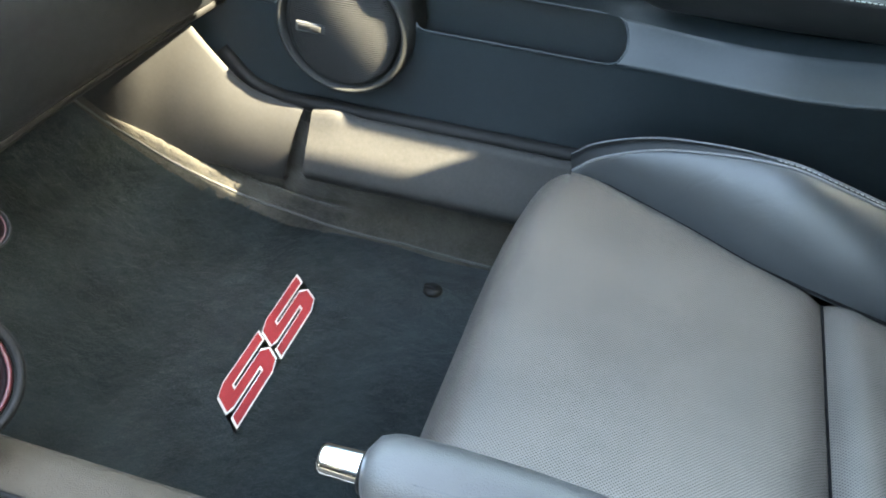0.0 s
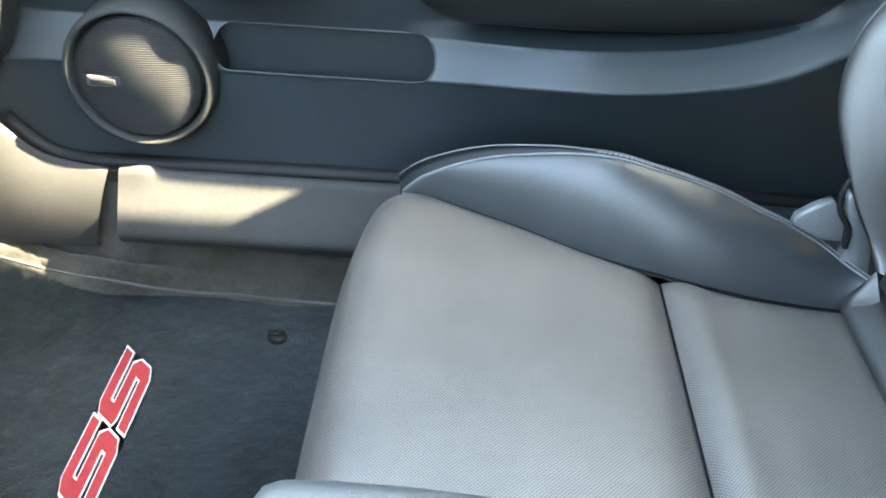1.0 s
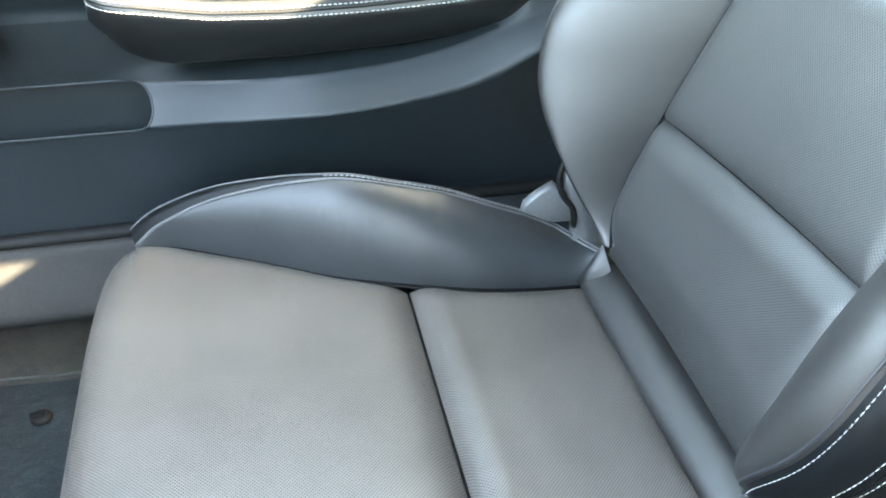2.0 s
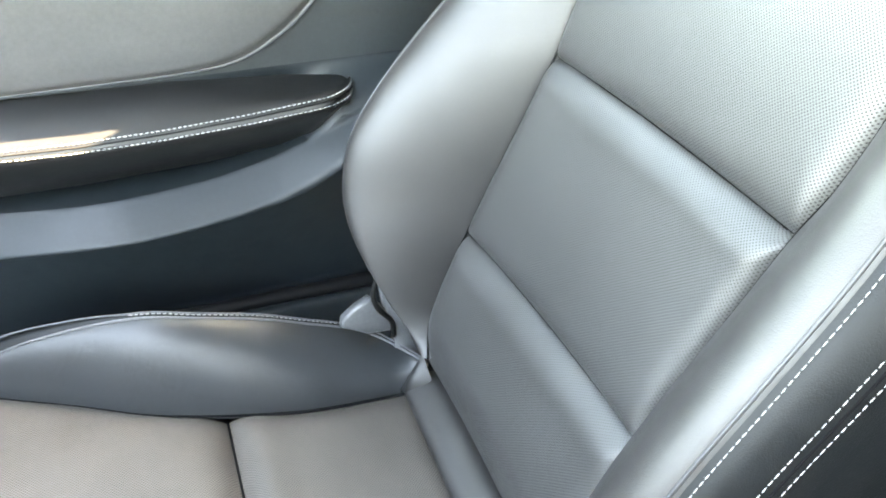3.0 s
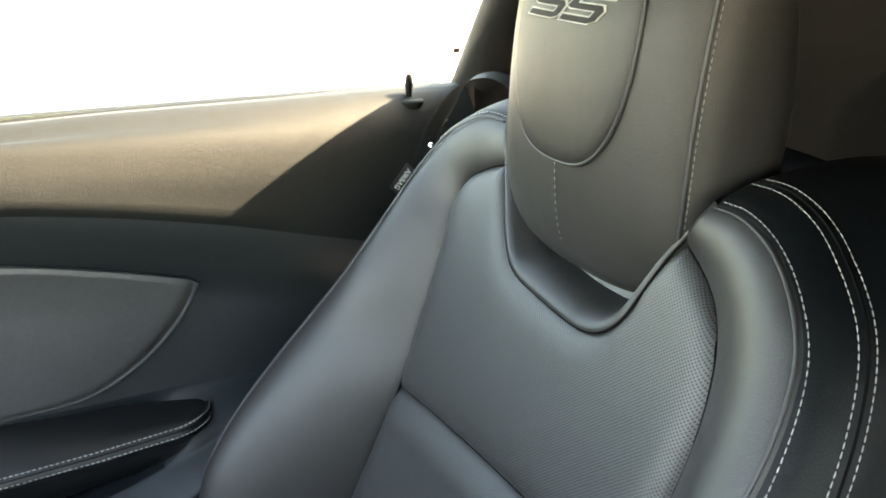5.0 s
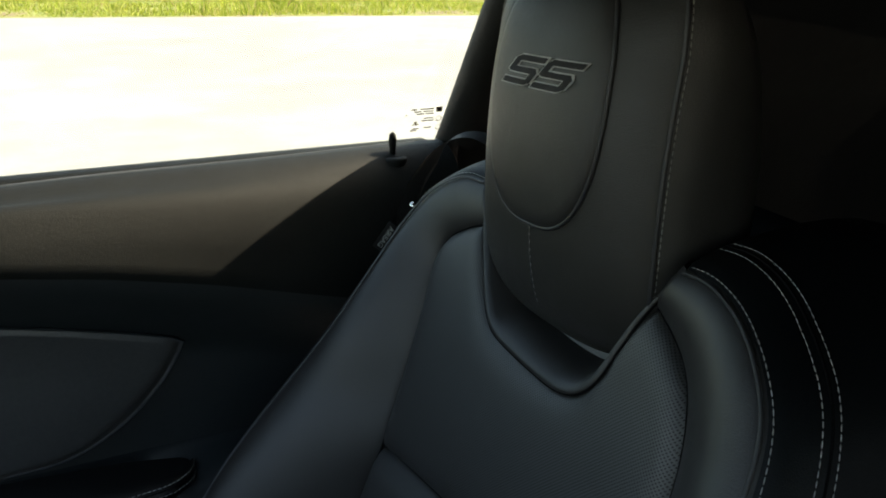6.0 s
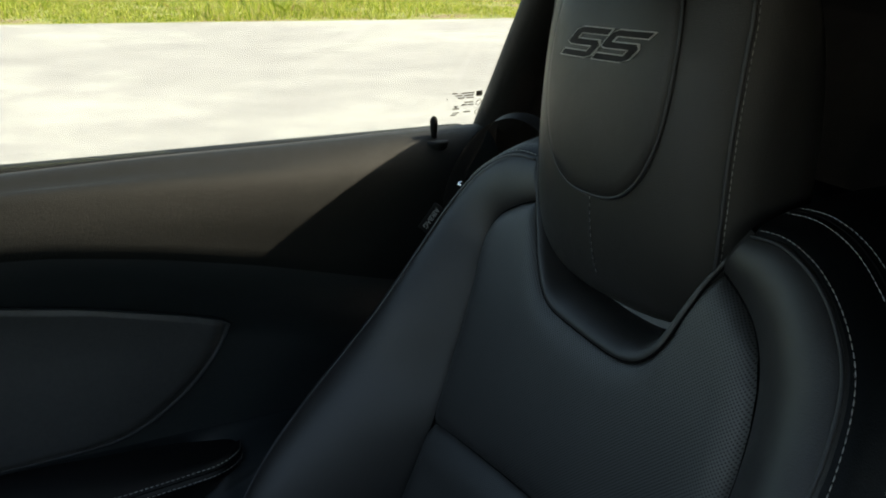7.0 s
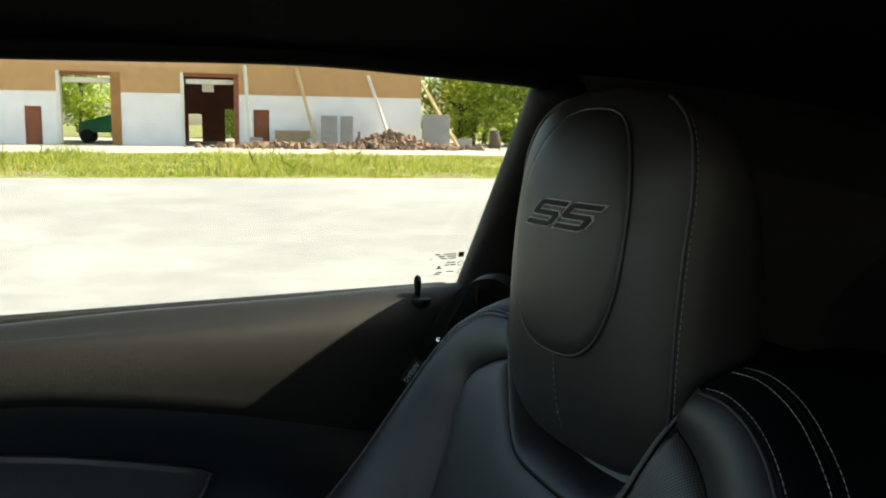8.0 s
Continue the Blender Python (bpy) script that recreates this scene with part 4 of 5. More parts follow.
    part("badge_recess", box(-0.014, 0.014, -0.0010, 0.0010, -0.0035, 0.0035, 0.0008), SATIN_DARK, speaker).location = (-0.309, 0.7217, 0.354)
    # lock pin
    K = (0.729, 0.766, 0.0)
    pin = part("lock_pin", lathe([(0.0036, 0.805), (0.0036, 0.828), (0.0042, 0.830), (0.0044, 0.837), (0.0038, 0.842), (0.0015, 0.845)], K, (0, 0, 1), 20), DARK, door)
    part("pin_collar", lathe([(0.006, 0.755), (0.0105, 0.806), (0.0130, 0.813), (0.0136, 0.8165), (0.0128, 0.8182), (0.0090, 0.8186), (0.0050, 0.8186)], (0.729, 0.760, 0.0), (0, 0, 1), 28), TRIM_UP, pin)
    return door


SEAL = plastic("window seal rubber", 0.05, 0.5, (0.95, 1.0, 1.06), spec=0.4)
SATIN_DARK = plastic("grille plastic", 0.020, 0.5, spec=0.08)
BADGE = plastic("dull grey plate", 0.045, 0.4, spec=0.5)
RING = plastic("speaker ring plastic", 0.019, 0.6, (0.95, 1.0, 1.0), spec=0.06)
car_door()

# ---- side glass ----
def thin_glass():
    m = Nodes("window glass")
    tree = m.tree
    clear = m.add("ShaderNodeBsdfTransparent", {0: (0.90, 0.94, 0.92, 1)})
    gloss = m.add("ShaderNodeBsdfGlossy", {0: (1, 1, 1, 1), "Roughness": 0.02})
    mix = m.add("ShaderNodeMixShader", {0: 0.05, 1: clear.outputs[0], 2: gloss.outputs[0]})
    tree.links.new(mix.outputs[0], tree.nodes["Material Output"].inputs[0])
    return m.mat


GLASS = thin_glass()


def on_glass(x, z, off=0.0):
    return Vector((x, 0.800 - 0.8 * (z - 0.82) - off, z))


def side_window():
    pane = part("window_1", sheet([[on_glass(x, z) for z in np.linspace(0.815, 1.075, 8)] for x in np.linspace(-0.60, 0.812, 20)], thick=0.004), GLASS)
    pane.visible_shadow = False
    tagged(pane, "clear side window with small etched markings", "window", kind="structure")
    ink = plain("etched marking", (0.13, 0.11, 0.08), 0.8)
    # marking: small square, two rings and rows of bars
    def mark(a, b, c, d):
        """A patch in the marking's own square: a, c along, b, d up, 0..1."""
        def at(u, v):
            x = 0.738 + 0.050 * u + 0.012 * (1 - v)
            return on_glass(x, 0.8385 + 0.033 * v, 0.0012)
        bm = bmesh.new()
        g = [[bm.verts.new(at(a + (c - a) * i / 2, b + (d - b) * j / 2)) for j in range(3)] for i in range(3)]
        for i in range(2):
            for j in range(2):
                bm.faces.new((g[i][j], g[i + 1][j], g[i + 1][j + 1], g[i][j + 1]))
        bmesh.ops.solidify(bm, geom=bm.faces[:], thickness=0.0003)
        return bm
    spots = [(0.82, 0.78, 0.97, 0.98)]
    for v, parts_ in ((0.92, ((.42, .76), (.20, .34))), (0.83, ((.50, .76), (.28, .46))), (0.74, ((.34, .52), (.56, .76))), (0.56, ((.52, .76),)), (0.46, ((.45, .60), (.63, .76))), (0.18, ((.52, .70),)), (0.08, ((.18, .34),)), (0.16, ((.22, .40),))):
        spots += [(a, v - 0.022, b, v + 0.022) for a, b in parts_]
    spots += [(0.22, 0.30, 0.40, 0.34), (0.26, 0.40, 0.36, 0.44), (0.29, 0.34, 0.33, 0.40), (0.06, 0.70, 0.10, 0.73)]
    for s in spots:
        part("marking", mark(*s), ink, pane, smooth=False)
    for v in (0.52, 0.16):
        ring = [on_glass(0.738 + 0.050 * (0.895 + 0.062 * math.cos(a)) + 0.012 * (1 - v), 0.8385 + 0.033 * (v + 0.10 * math.sin(a)), 0.0012) for a in np.linspace(0, 2 * math.pi, 20, endpoint=False)]
        part("marking", tube(ring, 0.0004, 4, closed=True), ink, pane)


side_window()
roof_rail = tube(spl([(0.12, 0.602, 1.072), (0.3, 0.602, 1.075), (0.52, 0.600, 1.080), (0.65, 0.602, 1.076), (0.80, 0.605, 1.068)], 24), 0.011, 10)
tagged(part("roof_rail", roof_rail, DARK), "black seal along the roof edge", "trim", kind="structure")

# ---- sill, kick panel and floor mat ----
def sill_panel():
    prof = spl([(0.722, 0.140), (0.705, 0.150), (0.6935, 0.165), (0.6945, 0.175), (0.7055, 0.197), (0.7170, 0.218), (0.7230, 0.231), (0.7270, 0.2375), (0.733, 0.2385), (0.742, 0.234), (0.750, 0.222)], 28)
    def rows_of(x):
        up = 0.006 * math.exp(-((x + 0.285) / 0.02) ** 2)
        return [(x - 0.002 * (0.235 - z) / 0.1 * max(0.0, 1 - (x + 0.314) / 0.08), y, z + up * max(0, (z - 0.2) / 0.037)) for y, z in prof]
    ob = part("door_sill", sheet([rows_of(x) for x in np.linspace(0.16, 0.78, 30)]), DOOR_PL)
    tagged(ob, "dark plastic sill cover beside the seat", "sill", kind="structure")
    ob = part("door_sill", sheet([rows_of(x) for x in np.linspace(-0.314, 0.158, 40)]), SILL)
    return tagged(ob, "grey plastic door sill cover", "sill", kind="structure")


def kick_panel():
    n = 60
    top = spl([(-0.328, 0.721, 0.236), (-0.368, 0.721, 0.242), (-0.408, 0.720, 0.255), (-0.444, 0.718, 0.290), (-0.480, 0.715, 0.337), (-0.53, 0.708, 0.42), (-0.58, 0.70, 0.51)], n)
    low = spl([(-0.353, 0.711, 0.135), (-0.40, 0.711, 0.135), (-0.453, 0.711, 0.135), (-0.515, 0.711, 0.136), (-0.566, 0.709, 0.138), (-0.611, 0.699, 0.172), (-0.656, 0.694, 0.220), (-0.72, 0.685, 0.295)], n)
    rows = []
    for i in range(n):
        a, b = Vector(low[i]), Vector(top[i])
        row = [a + Vector((0.0, 0.016, -0.006)), a + Vector((0.0, 0.004, -0.003))]
        for v in np.linspace(0, 1, 22):
            p = a.lerp(b, v)
            p.y = a.y + (b.y + 0.010 - a.y) * v ** 3.2 - 0.002 * math.sin(math.pi * v)
            row.append(p)
        row += [b + Vector((0, 0.0125, 0.001)), b + Vector((0, 0.0155, -0.003)), b + Vector((0, 0.018, -0.02))]
        rows.append(row)
    ob = part("kick_panel", sheet(rows), KICK)
    return tagged(ob, "grey plastic kick panel beside the footwell", "panel", kind="structure")


sill_panel()
kick_panel()
seal = tube(spl([(-0.45, 0.756, 0.285), (-0.41, 0.754, 0.248), (-0.37, 0.752, 0.236), (-0.33, 0.748, 0.236), (-0.1, 0.747, 0.238), (0.3, 0.747, 0.238), (0.78, 0.747, 0.238)], 70), 0.0105, 10)
tagged(part("door_seal", seal, DARK), "black rubber seal along the door opening", "seal", kind="structure")


def mat_z(x, y=0.0):
    """Height of the mat: it climbs towards the bulkhead and turns up along its outer edge."""
    lip = 0.038 * near_kick(x) * max(0.0, 1 - max(0.0, mat_edge_y(x) - y) / 0.12) ** 2
    return 0.050 + 1.28 * max(0.0, -0.38 - x) ** 1.6 + lip


def near_kick(x):
    return math.exp(-((x + 0.42) / 0.17) ** 2)


def mat_edge_y(x):
    return float(np.interp(x, [-0.90, -0.75, -0.637, -0.562, -0.50, -0.45, -0.40, -0.30, -0.24, -0.19, -0.07, 0.1], [0.595, 0.653, 0.690, 0.700, 0.703, 0.707, 0.711, 0.714, 0.722, 0.731, 0.731, 0.732]))


rows = []
fuzz = random.Random(7)
for x in np.linspace(-0.93, 0.78, 420):
    y0 = mat_edge_y(x)
    z0 = mat_z(x, y0)
    q = near_kick(x)
    rows.append([(x, y + fuzz.uniform(-0.0011, 0.0011) * q, z + fuzz.uniform(-0.0011, 0.0011) * q) for y, z in
                 spl([(y0 - 0.02, z0 - 0.014), (y0 + 0.001, z0 + 0.001), (y0 + 0.003, z0 + 0.008 + 0.004 * q), (y0 + 0.008, z0 + 0.013 + 0.010 * q), (y0 + 0.014, z0 + 0.018 + 0.007 * q),
                      (y0 + 0.021, z0 + 0.03 - 0.018 * q), (y0 + 0.027, z0 + 0.06 - 0.054 * q), (y0 + 0.034, z0 + 0.13)], 30)])
tagged(part("wall_carpet", sheet(rows), CARPET), "carpet running up to the door sill", "carpet", kind="structure")


def floor_mat():
    rows = []
    for x in np.linspace(-0.90, 0.10, 100):
        rows.append([(x, 0.185 + (mat_edge_y(x) - 0.185) * v, mat_z(x, 0.185 + (mat_edge_y(x) - 0.185) * v) + 0.0012 * math.sin(31 * x + 9 * v) - 0.004 * (abs(2 * v - 1) ** 12)) for v in np.r_[np.linspace(0, 0.88, 40), np.linspace(0.89, 1, 16)]])
    bm = sheet(rows, thick=0.0)
    bmesh.ops.solidify(bm, geom=bm.faces[:], thickness=0.006)
    mat = part("floor_mat", bm, MAT)
    tagged(mat, "dark grey carpet floor mat with a red emblem", "floor mat")
    part("binding", tube([(x, mat_edge_y(x), mat_z(x, mat_edge_y(x)) + 0.0005) for x in np.linspace(-0.9, 0.10, 90)], 0.0017, 7), BINDING, mat, "pale bound edge")

    def put(u, v, lift):
        return Vector((-0.256 - 0.043 * v, 0.392 + 0.1055 * u, 0.0515 + lift))
    # black backing below the emblem
    base = [put(a, b, 0.0006) for a, b in ((-0.24, -0.05), (1.84, -0.05), (2.26, 1.05), (0.18, 1.05))]
    bm = bmesh.new()
    bm.faces.new([bm.verts.new(p) for p in base])
    bmesh.ops.solidify(bm, geom=bm.faces[:], thickness=0.0005)
    part("emblem_backing", bm, PIPE, mat, smooth=False)
    s_emblem(put, 1, 0.235, RED, GREY_EDGE, mat, 0.0012, slant=0.36, rim=0.034)
    clip = part("mat_clip", lathe([(0.013, 0.0), (0.0125, 0.003), (0.010, 0.006), (0.006, 0.007), (0.001, 0.0065)], (-0.125, 0.661, 0.0495), (0, 0, 1), 24), DARK, mat, "black retaining clip")
    part("clip_tab", box(-0.012, 0.004, -0.004, 0.004, 0.0, 0.004, 0.0015), DARK, clip).location = (-0.125, 0.661, 0.0545)


BINDING = plain("mat binding", (0.05, 0.05, 0.048), 0.9, 500)
floor_mat()

# ---- dashboard ----
def dashboard():
    dash = thing("dashboard", "black grained dashboard above the footwell", "dashboard")
    prof = spl([(-0.60, 0.352), (-0.52, 0.350), (-0.475, 0.356), (-0.455, 0.372), (-0.435, 0.42), (-0.415, 0.50), (-0.43, 0.60), (-0.46, 0.66), (-0.53, 0.74), (-0.72, 0.79), (-0.95, 0.80)], 60)
    rows = [[(x + 0.03 * (abs(y) / 0.75) ** 3, y, z) for x, z in prof] for y in np.linspace(-0.75, 0.76, 50)]
    part("dash_body", sheet(rows), DASH, dash)
    part("dash_lip", tube([(-0.468 + 0.03 * (abs(y) / 0.75) ** 3, y, 0.358) for y in np.linspace(0.17, 0.75, 30)], 0.006, 8), DARK, dash)
    part("under_panel", box(-0.93, -0.49, 0.17, 0.70, 0.335, 0.350, 0.004), DARK, dash)
    part("end_cap", prism([(-0.60, 0.36), (-0.47, 0.365), (-0.42, 0.42), (-0.40, 0.5), (-0.42, 0.60), (-0.60, 0.76)], "y", 0.752, 0.775, 0.006), SATIN_DARK, dash)
    return dash


dashboard()


# ---- centre console, handbrake ----
def console():
    con = thing("centre_console", "dark centre console with padded edge between the seats", "console")
    prof = spl([(-0.16, 0.04), (-0.155, 0.26), (-0.145, 0.30), (-0.12, 0.305), (0.06, 0.305), (0.092, 0.303), (0.105, 0.300), (0.125, 0.303), (0.142, 0.297), (0.152, 0.280), (0.156, 0.25), (0.160, 0.04)], 60)
    rows = [[(x, y, z) for y, z in prof] for x in np.linspace(-0.60, 0.75, 40)]
    part("console_body", sheet(rows), CONSOLE, con)
    part("trim_strip", tube([(x, 0.084, 0.307) for x in np.linspace(-0.35, 0.1, 30)], 0.007, 10, flat=0.5), SATIN_WARM, con, "satin metal strip")
    part("groove", tube([(x, 0.0985, 0.3035) for x in np.linspace(-0.40, 0.4, 30)], 0.003, 6), DARK, con)
    for (x, y, z, r) in ((-0.381, 0.264, 0.370, 0.019), (-0.298, 0.126, 0.370, 0.048)):
        ax = Vector((0.75, -0.25, 0.62)).normalized()
        g = part("gauge", lathe([(r * 0.9, -0.03), (r, 0.0), (r * 1.0, 0.006), (r * 0.93, 0.009), (r * 0.86, 0.005), (r * 0.85, 0.0)], (x, y, z), ax, 44), DARK, con, "round gauge with red ring")
        part("gauge_ring", tube([Vector((x, y, z)) + Vector((0, 0, 1)).rotation_difference(ax) @ Vector((r * 0.80 * math.cos(a), r * 0.80 * math.sin(a), 0.003)) for a in np.linspace(0, 2 * math.pi, 40, endpoint=False)], r * 0.04, 8, closed=True), DARK_RED, g)
        part("gauge_face", lathe([(r * 0.78, 0.0), (r * 0.76, 0.0035), (r * 0.3, 0.004), (r * 0.05, 0.006)], (x, y, z), ax, 36), GAUGE_FACE, g)
    return con


CONSOLE = leather("console vinyl", 0.034, 0.6, tint=(1.25, 1.0, 0.74), grain=4.0, spec=0.25)
GAUGE_FACE = metal("smoked gauge glass", (0.10, 0.10, 0.105), 0.15)
SATIN_WARM = metal("warm satin trim", (0.60, 0.55, 0.46), 0.35)
console()


def handbrake():
    hb = thing("handbrake", "grey leather handbrake lever with chrome button", "handbrake")
    path = spl([(0.0050, 0.100, 0.440), (0.0075, 0.100, 0.440), (0.0130, 0.100, 0.441), (0.05, 0.100, 0.442), (0.10, 0.100, 0.439), (0.18, 0.100, 0.428)], 40)
    r = [0.0225 * (1 - math.exp(-(i + 0.9) / 0.9)) for i in range(40)]
    grip = part("grip", tube(path, r, 20, flat=1.05), HB_LEATHER, hb, "smooth grey leather grip")
    part("button", lathe([(0.0082, -0.030), (0.0084, 0.0), (0.0081, 0.020), (0.0072, 0.0225), (0.001, 0.023)], (0.0010, 0.100, 0.4425), (-1, 0, -0.02), 28), CHROME, hb, "polished chrome release button")
    part("collar", lathe([(0.0120, -0.006), (0.0120, 0.001), (0.0110, 0.003), (0.0090, 0.003)], (0.0040, 0.100, 0.441), (-1, 0, -0.02), 28), DARK, hb)
    part("seam", tube([(x, y - 0.013, z + 0.0185) for x, y, z in path[6:]], 0.0007, 6), PIPE, grip)
    part("lever", tube([(0.17, 0.10, 0.437), (0.24, 0.10, 0.40), (0.30, 0.10, 0.33), (0.33, 0.10, 0.29)], 0.012, 10), DARK, hb)


HB_LEATHER = leather("grey leather", 0.034, 0.45, tint=(1.02, 1.0, 0.98), grain=1.4, spec=0.45)
handbrake()

# ---- seat belt behind the seat ----
def belt_guide():
    belt = thing("seat_belt", "black leather belt guide strap on the seat shoulder", "seat belt")
    loop = spl([(0.672, 0.634, 0.776), (0.677, 0.640, 0.795), (0.698, 0.650, 0.824), (0.728, 0.652, 0.851), (0.755, 0.640, 0.859), (0.768, 0.61, 0.848), (0.772, 0.57, 0.828)], 40)
    rows = []
    for i, p in enumerate(loop):
        d = np.gradient(loop, axis=0)[i]
        d = Vector(d).normalized()
        wide = Vector((0.95, 0.25, 0.12))
        wide = (wide - d * wide.dot(d)).normalized()
        rows.append([Vector(p) + wide * w for w in (0.0, 0.005, 0.010, 0.015, 0.020)])
    bm = sheet(rows)
    bmesh.ops.solidify(bm, geom=bm.faces[:], thickness=0.0022)
    part("strap", bm, STRAP_LIT, belt)
    part("snap", lathe([(0.0030, 0.0), (0.0030, 0.0012), (0.0022, 0.0022), (0.0005, 0.0025)], (0.679, 0.611, 0.806), (-0.7, -0.5, 0.45), 16), CHROME, belt, "chrome snap fastener")
    web = spl([(0.80, 0.70, 0.30), (0.835, 0.715, 0.60), (0.845, 0.715, 0.80), (0.848, 0.66, 0.93), (0.84, 0.62, 1.0)], 30)
    rows = [[Vector(p) + Vector((0.024 * w, 0.010 * w, 0)) for w in (-1, -0.3, 0.3, 1)] for p in web]
    bm = sheet(rows)
    bmesh.ops.solidify(bm, geom=bm.faces[:], thickness=0.0015)
    part("webbing", bm, WEBBING, belt)


belt_guide()

# ---- outside: yard, grass, building under construction, trees ----
GROUND = -0.25


def yard_material():
    m = Nodes("sun-bleached asphalt")
    at = m.place()
    patch = m.noise(at, 0.16, 5, 0.62)
    fine = m.noise(at, 26, 6, 0.75)
    mid = m.noise(at, 1.3, 6, 0.72)
    mix = m.math("MULTIPLY_ADD", fine, 0.22, m.math("MULTIPLY_ADD", mid, 0.30, m.math("MULTIPLY", patch, 0.48)))
    col = m.ramp(mix, (0.38, (0.275, 0.256, 0.262)), (0.50, (0.330, 0.312, 0.312)), (0.57, (0.41, 0.395, 0.380)), (0.70, (0.45, 0.435, 0.415)))
    m.put("Base Color", col)
    m.put("Roughness", 0.9)
    m.put("Normal", m.bump(fine, 0.5, 0.01))
    return m.mat


def soil_material():
    m = Nodes("grass soil")
    at = m.place()
    n = m.noise(at, 0.6, 6, 0.65)
    m.put("Base Color", m.ramp(n, (0.35, (0.12, 0.14, 0.03)), (0.5, (0.24, 0.25, 0.06)), (0.62, (0.22, 0.15, 0.09))))
    m.put("Roughness", 1.0)
    return m.mat


YARD = yard_material()
SOIL = soil_material()
GRAVEL = plain("pale gravel", (0.50, 0.46, 0.40), 0.95, 3.0, 0.25, 0.5, 0.02)
def lay(u, v):
    """Yard axes: u along the verge, v across it."""
    c, s = math.cos(radians(-15.3)), math.sin(radians(-15.3))
    return Vector((0.44 + u * c - (v - 22) * s, 21.99 + u * s + (v - 22) * c, GROUND))


def strip(v0, v1, z=0.0, b=None):
    b = b or bmesh.new()
    us = [-900, -200, -60, -30, 0, 30, 60, 200, 900]
    g = [[b.verts.new(lay(u, v) + Vector((0, 0, z))) for v in np.linspace(v0, v1, 5)] for u in us]
    for i in range(len(us) - 1):
        for j in range(4):
            b.faces.new((g[i][j], g[i + 1][j], g[i + 1][j + 1], g[i][j + 1]))
    return b


land = strip(80, 900, b=strip(22, 40, b=strip(-900, -40)))
tagged(part("ground", land, SOIL, smooth=False), "grassy ground reaching to the horizon", "ground", kind="structure")
tagged(part("road", strip(-40, 22.0), YARD, smooth=False), "sunlit pale asphalt yard", "road", kind="structure")
tagged(part("pavement", strip(40, 80), GRAVEL, smooth=False), "pale gravel in front of the building", "ground", kind="structure")

GRASS = Nodes("grass blades")
g_at = GRASS.add("ShaderNodeNewGeometry").outputs["Random Per Island"]
GRASS.put("Base Color", GRASS.ramp(g_at, (0.0, (0.13, 0.19, 0.02)), (0.45, (0.36, 0.42, 0.05)), (0.8, (0.56, 0.54, 0.13)), (1.0, (0.50, 0.38, 0.20))))
GRASS.put("Roughness", 0.7)


def translucent(m, share):
    """Lets light through thin leaves and blades."""
    col = m.bsdf.inputs["Base Color"].links[0].from_socket
    thin = m.add("ShaderNodeBsdfTranslucent", {0: col})
    mix = m.add("ShaderNodeMixShader", {0: share, 1: m.bsdf.outputs[0], 2: thin.outputs[0]})
    m.tree.links.new(mix.outputs[0], m.tree.nodes["Material Output"].inputs[0])


translucent(GRASS, 0.4)


def grass(count=90000):
    rng = np.random.default_rng(4)
    verts, faces = [], []
    for i in range(count):
        u = rng.uniform(-14, 34)
        v = 22.0 + 16.5 * rng.random() ** 1.5
        clump = 0.5 + 0.5 * math.sin(0.9 * u + 1.7 * math.sin(0.6 * v)) * math.sin(0.33 * u + v)
        tuft = 0.5 + 0.5 * math.sin(5.1 * u + 2.0 * math.sin(3.3 * v)) * math.sin(2.7 * u - 4.0 * v)
        tall = math.exp(-((u - 5.5) / 2.2) ** 2) + math.exp(-((u + 1.5) / 1.6) ** 2) + 0.7 * math.exp(-((u - 9.5) / 1.2) ** 2)
        edge_v = 22.15 + 0.55 * (0.5 + 0.5 * math.sin(1.3 * u + 2.0 * math.sin(0.7 * u))) * (0.4 + 0.6 * tuft)
        if (clump < 0.3 and rng.random() < 0.75) or v < edge_v:
            continue
        h = (0.02 + 0.13 * rng.random() * clump + 0.09 * rng.random() * tuft + 0.75 * tall * rng.random() ** 3 * tuft) * (0.5 if v < 23.2 else 1.0)
        p = lay(u + rng.normal(0, 0.1), v)
        a = rng.uniform(0, math.pi)
        w = 0.007 + 0.011 * rng.random()
        d = Vector((math.cos(a) * w, math.sin(a) * w, 0))
        lean = Vector((rng.normal(0, 0.22), rng.normal(0, 0.22), 0)) * h * 2
        n = len(verts)
        verts += [p - d, p + d, p + d * 0.6 + lean * 0.4 + Vector((0, 0, h * 0.6)), p + lean + Vector((0, 0, h * 0.95)), p - d * 0.6 + lean * 0.4 + Vector((0, 0, h * 0.6))]
        faces.append((n, n + 1, n + 2, n + 3, n + 4))
    me = bpy.data.meshes.new("grass")
    me.from_pydata([tuple(v) for v in verts], [], faces)
    me.materials.append(GRASS.mat)
    return tagged(new("grass", me), "tall sunlit green grass along the yard", "grass", kind="stuff")


grass()

WHITE_WALL = plain("whitewashed block", (0.84, 0.82, 0.83), 0.9, 1.2, 0.1, 0.3, 0.01)
BROWN_WALL = plain("raw brown board", (0.54, 0.31, 0.14), 0.85, 2.0, 0.14, 0.3, 0.01)
RUST = plain("rust red steel", (0.26, 0.085, 0.04), 0.8, 2.0, 0.25, 0.2)
REVEAL = plain("brown board reveal", (0.36, 0.17, 0.06), 0.85, 2.0, 0.15)
TIMBER = plain("pale timber", (0.62, 0.46, 0.25), 0.8, 3.0, 0.2)
TIMBER_W = plain("white timber", (0.75, 0.72, 0.64), 0.8, 3.0, 0.1)
CONCRETE = plain("grey concrete", (0.30, 0.29, 0.28), 0.9, 2.0, 0.15)
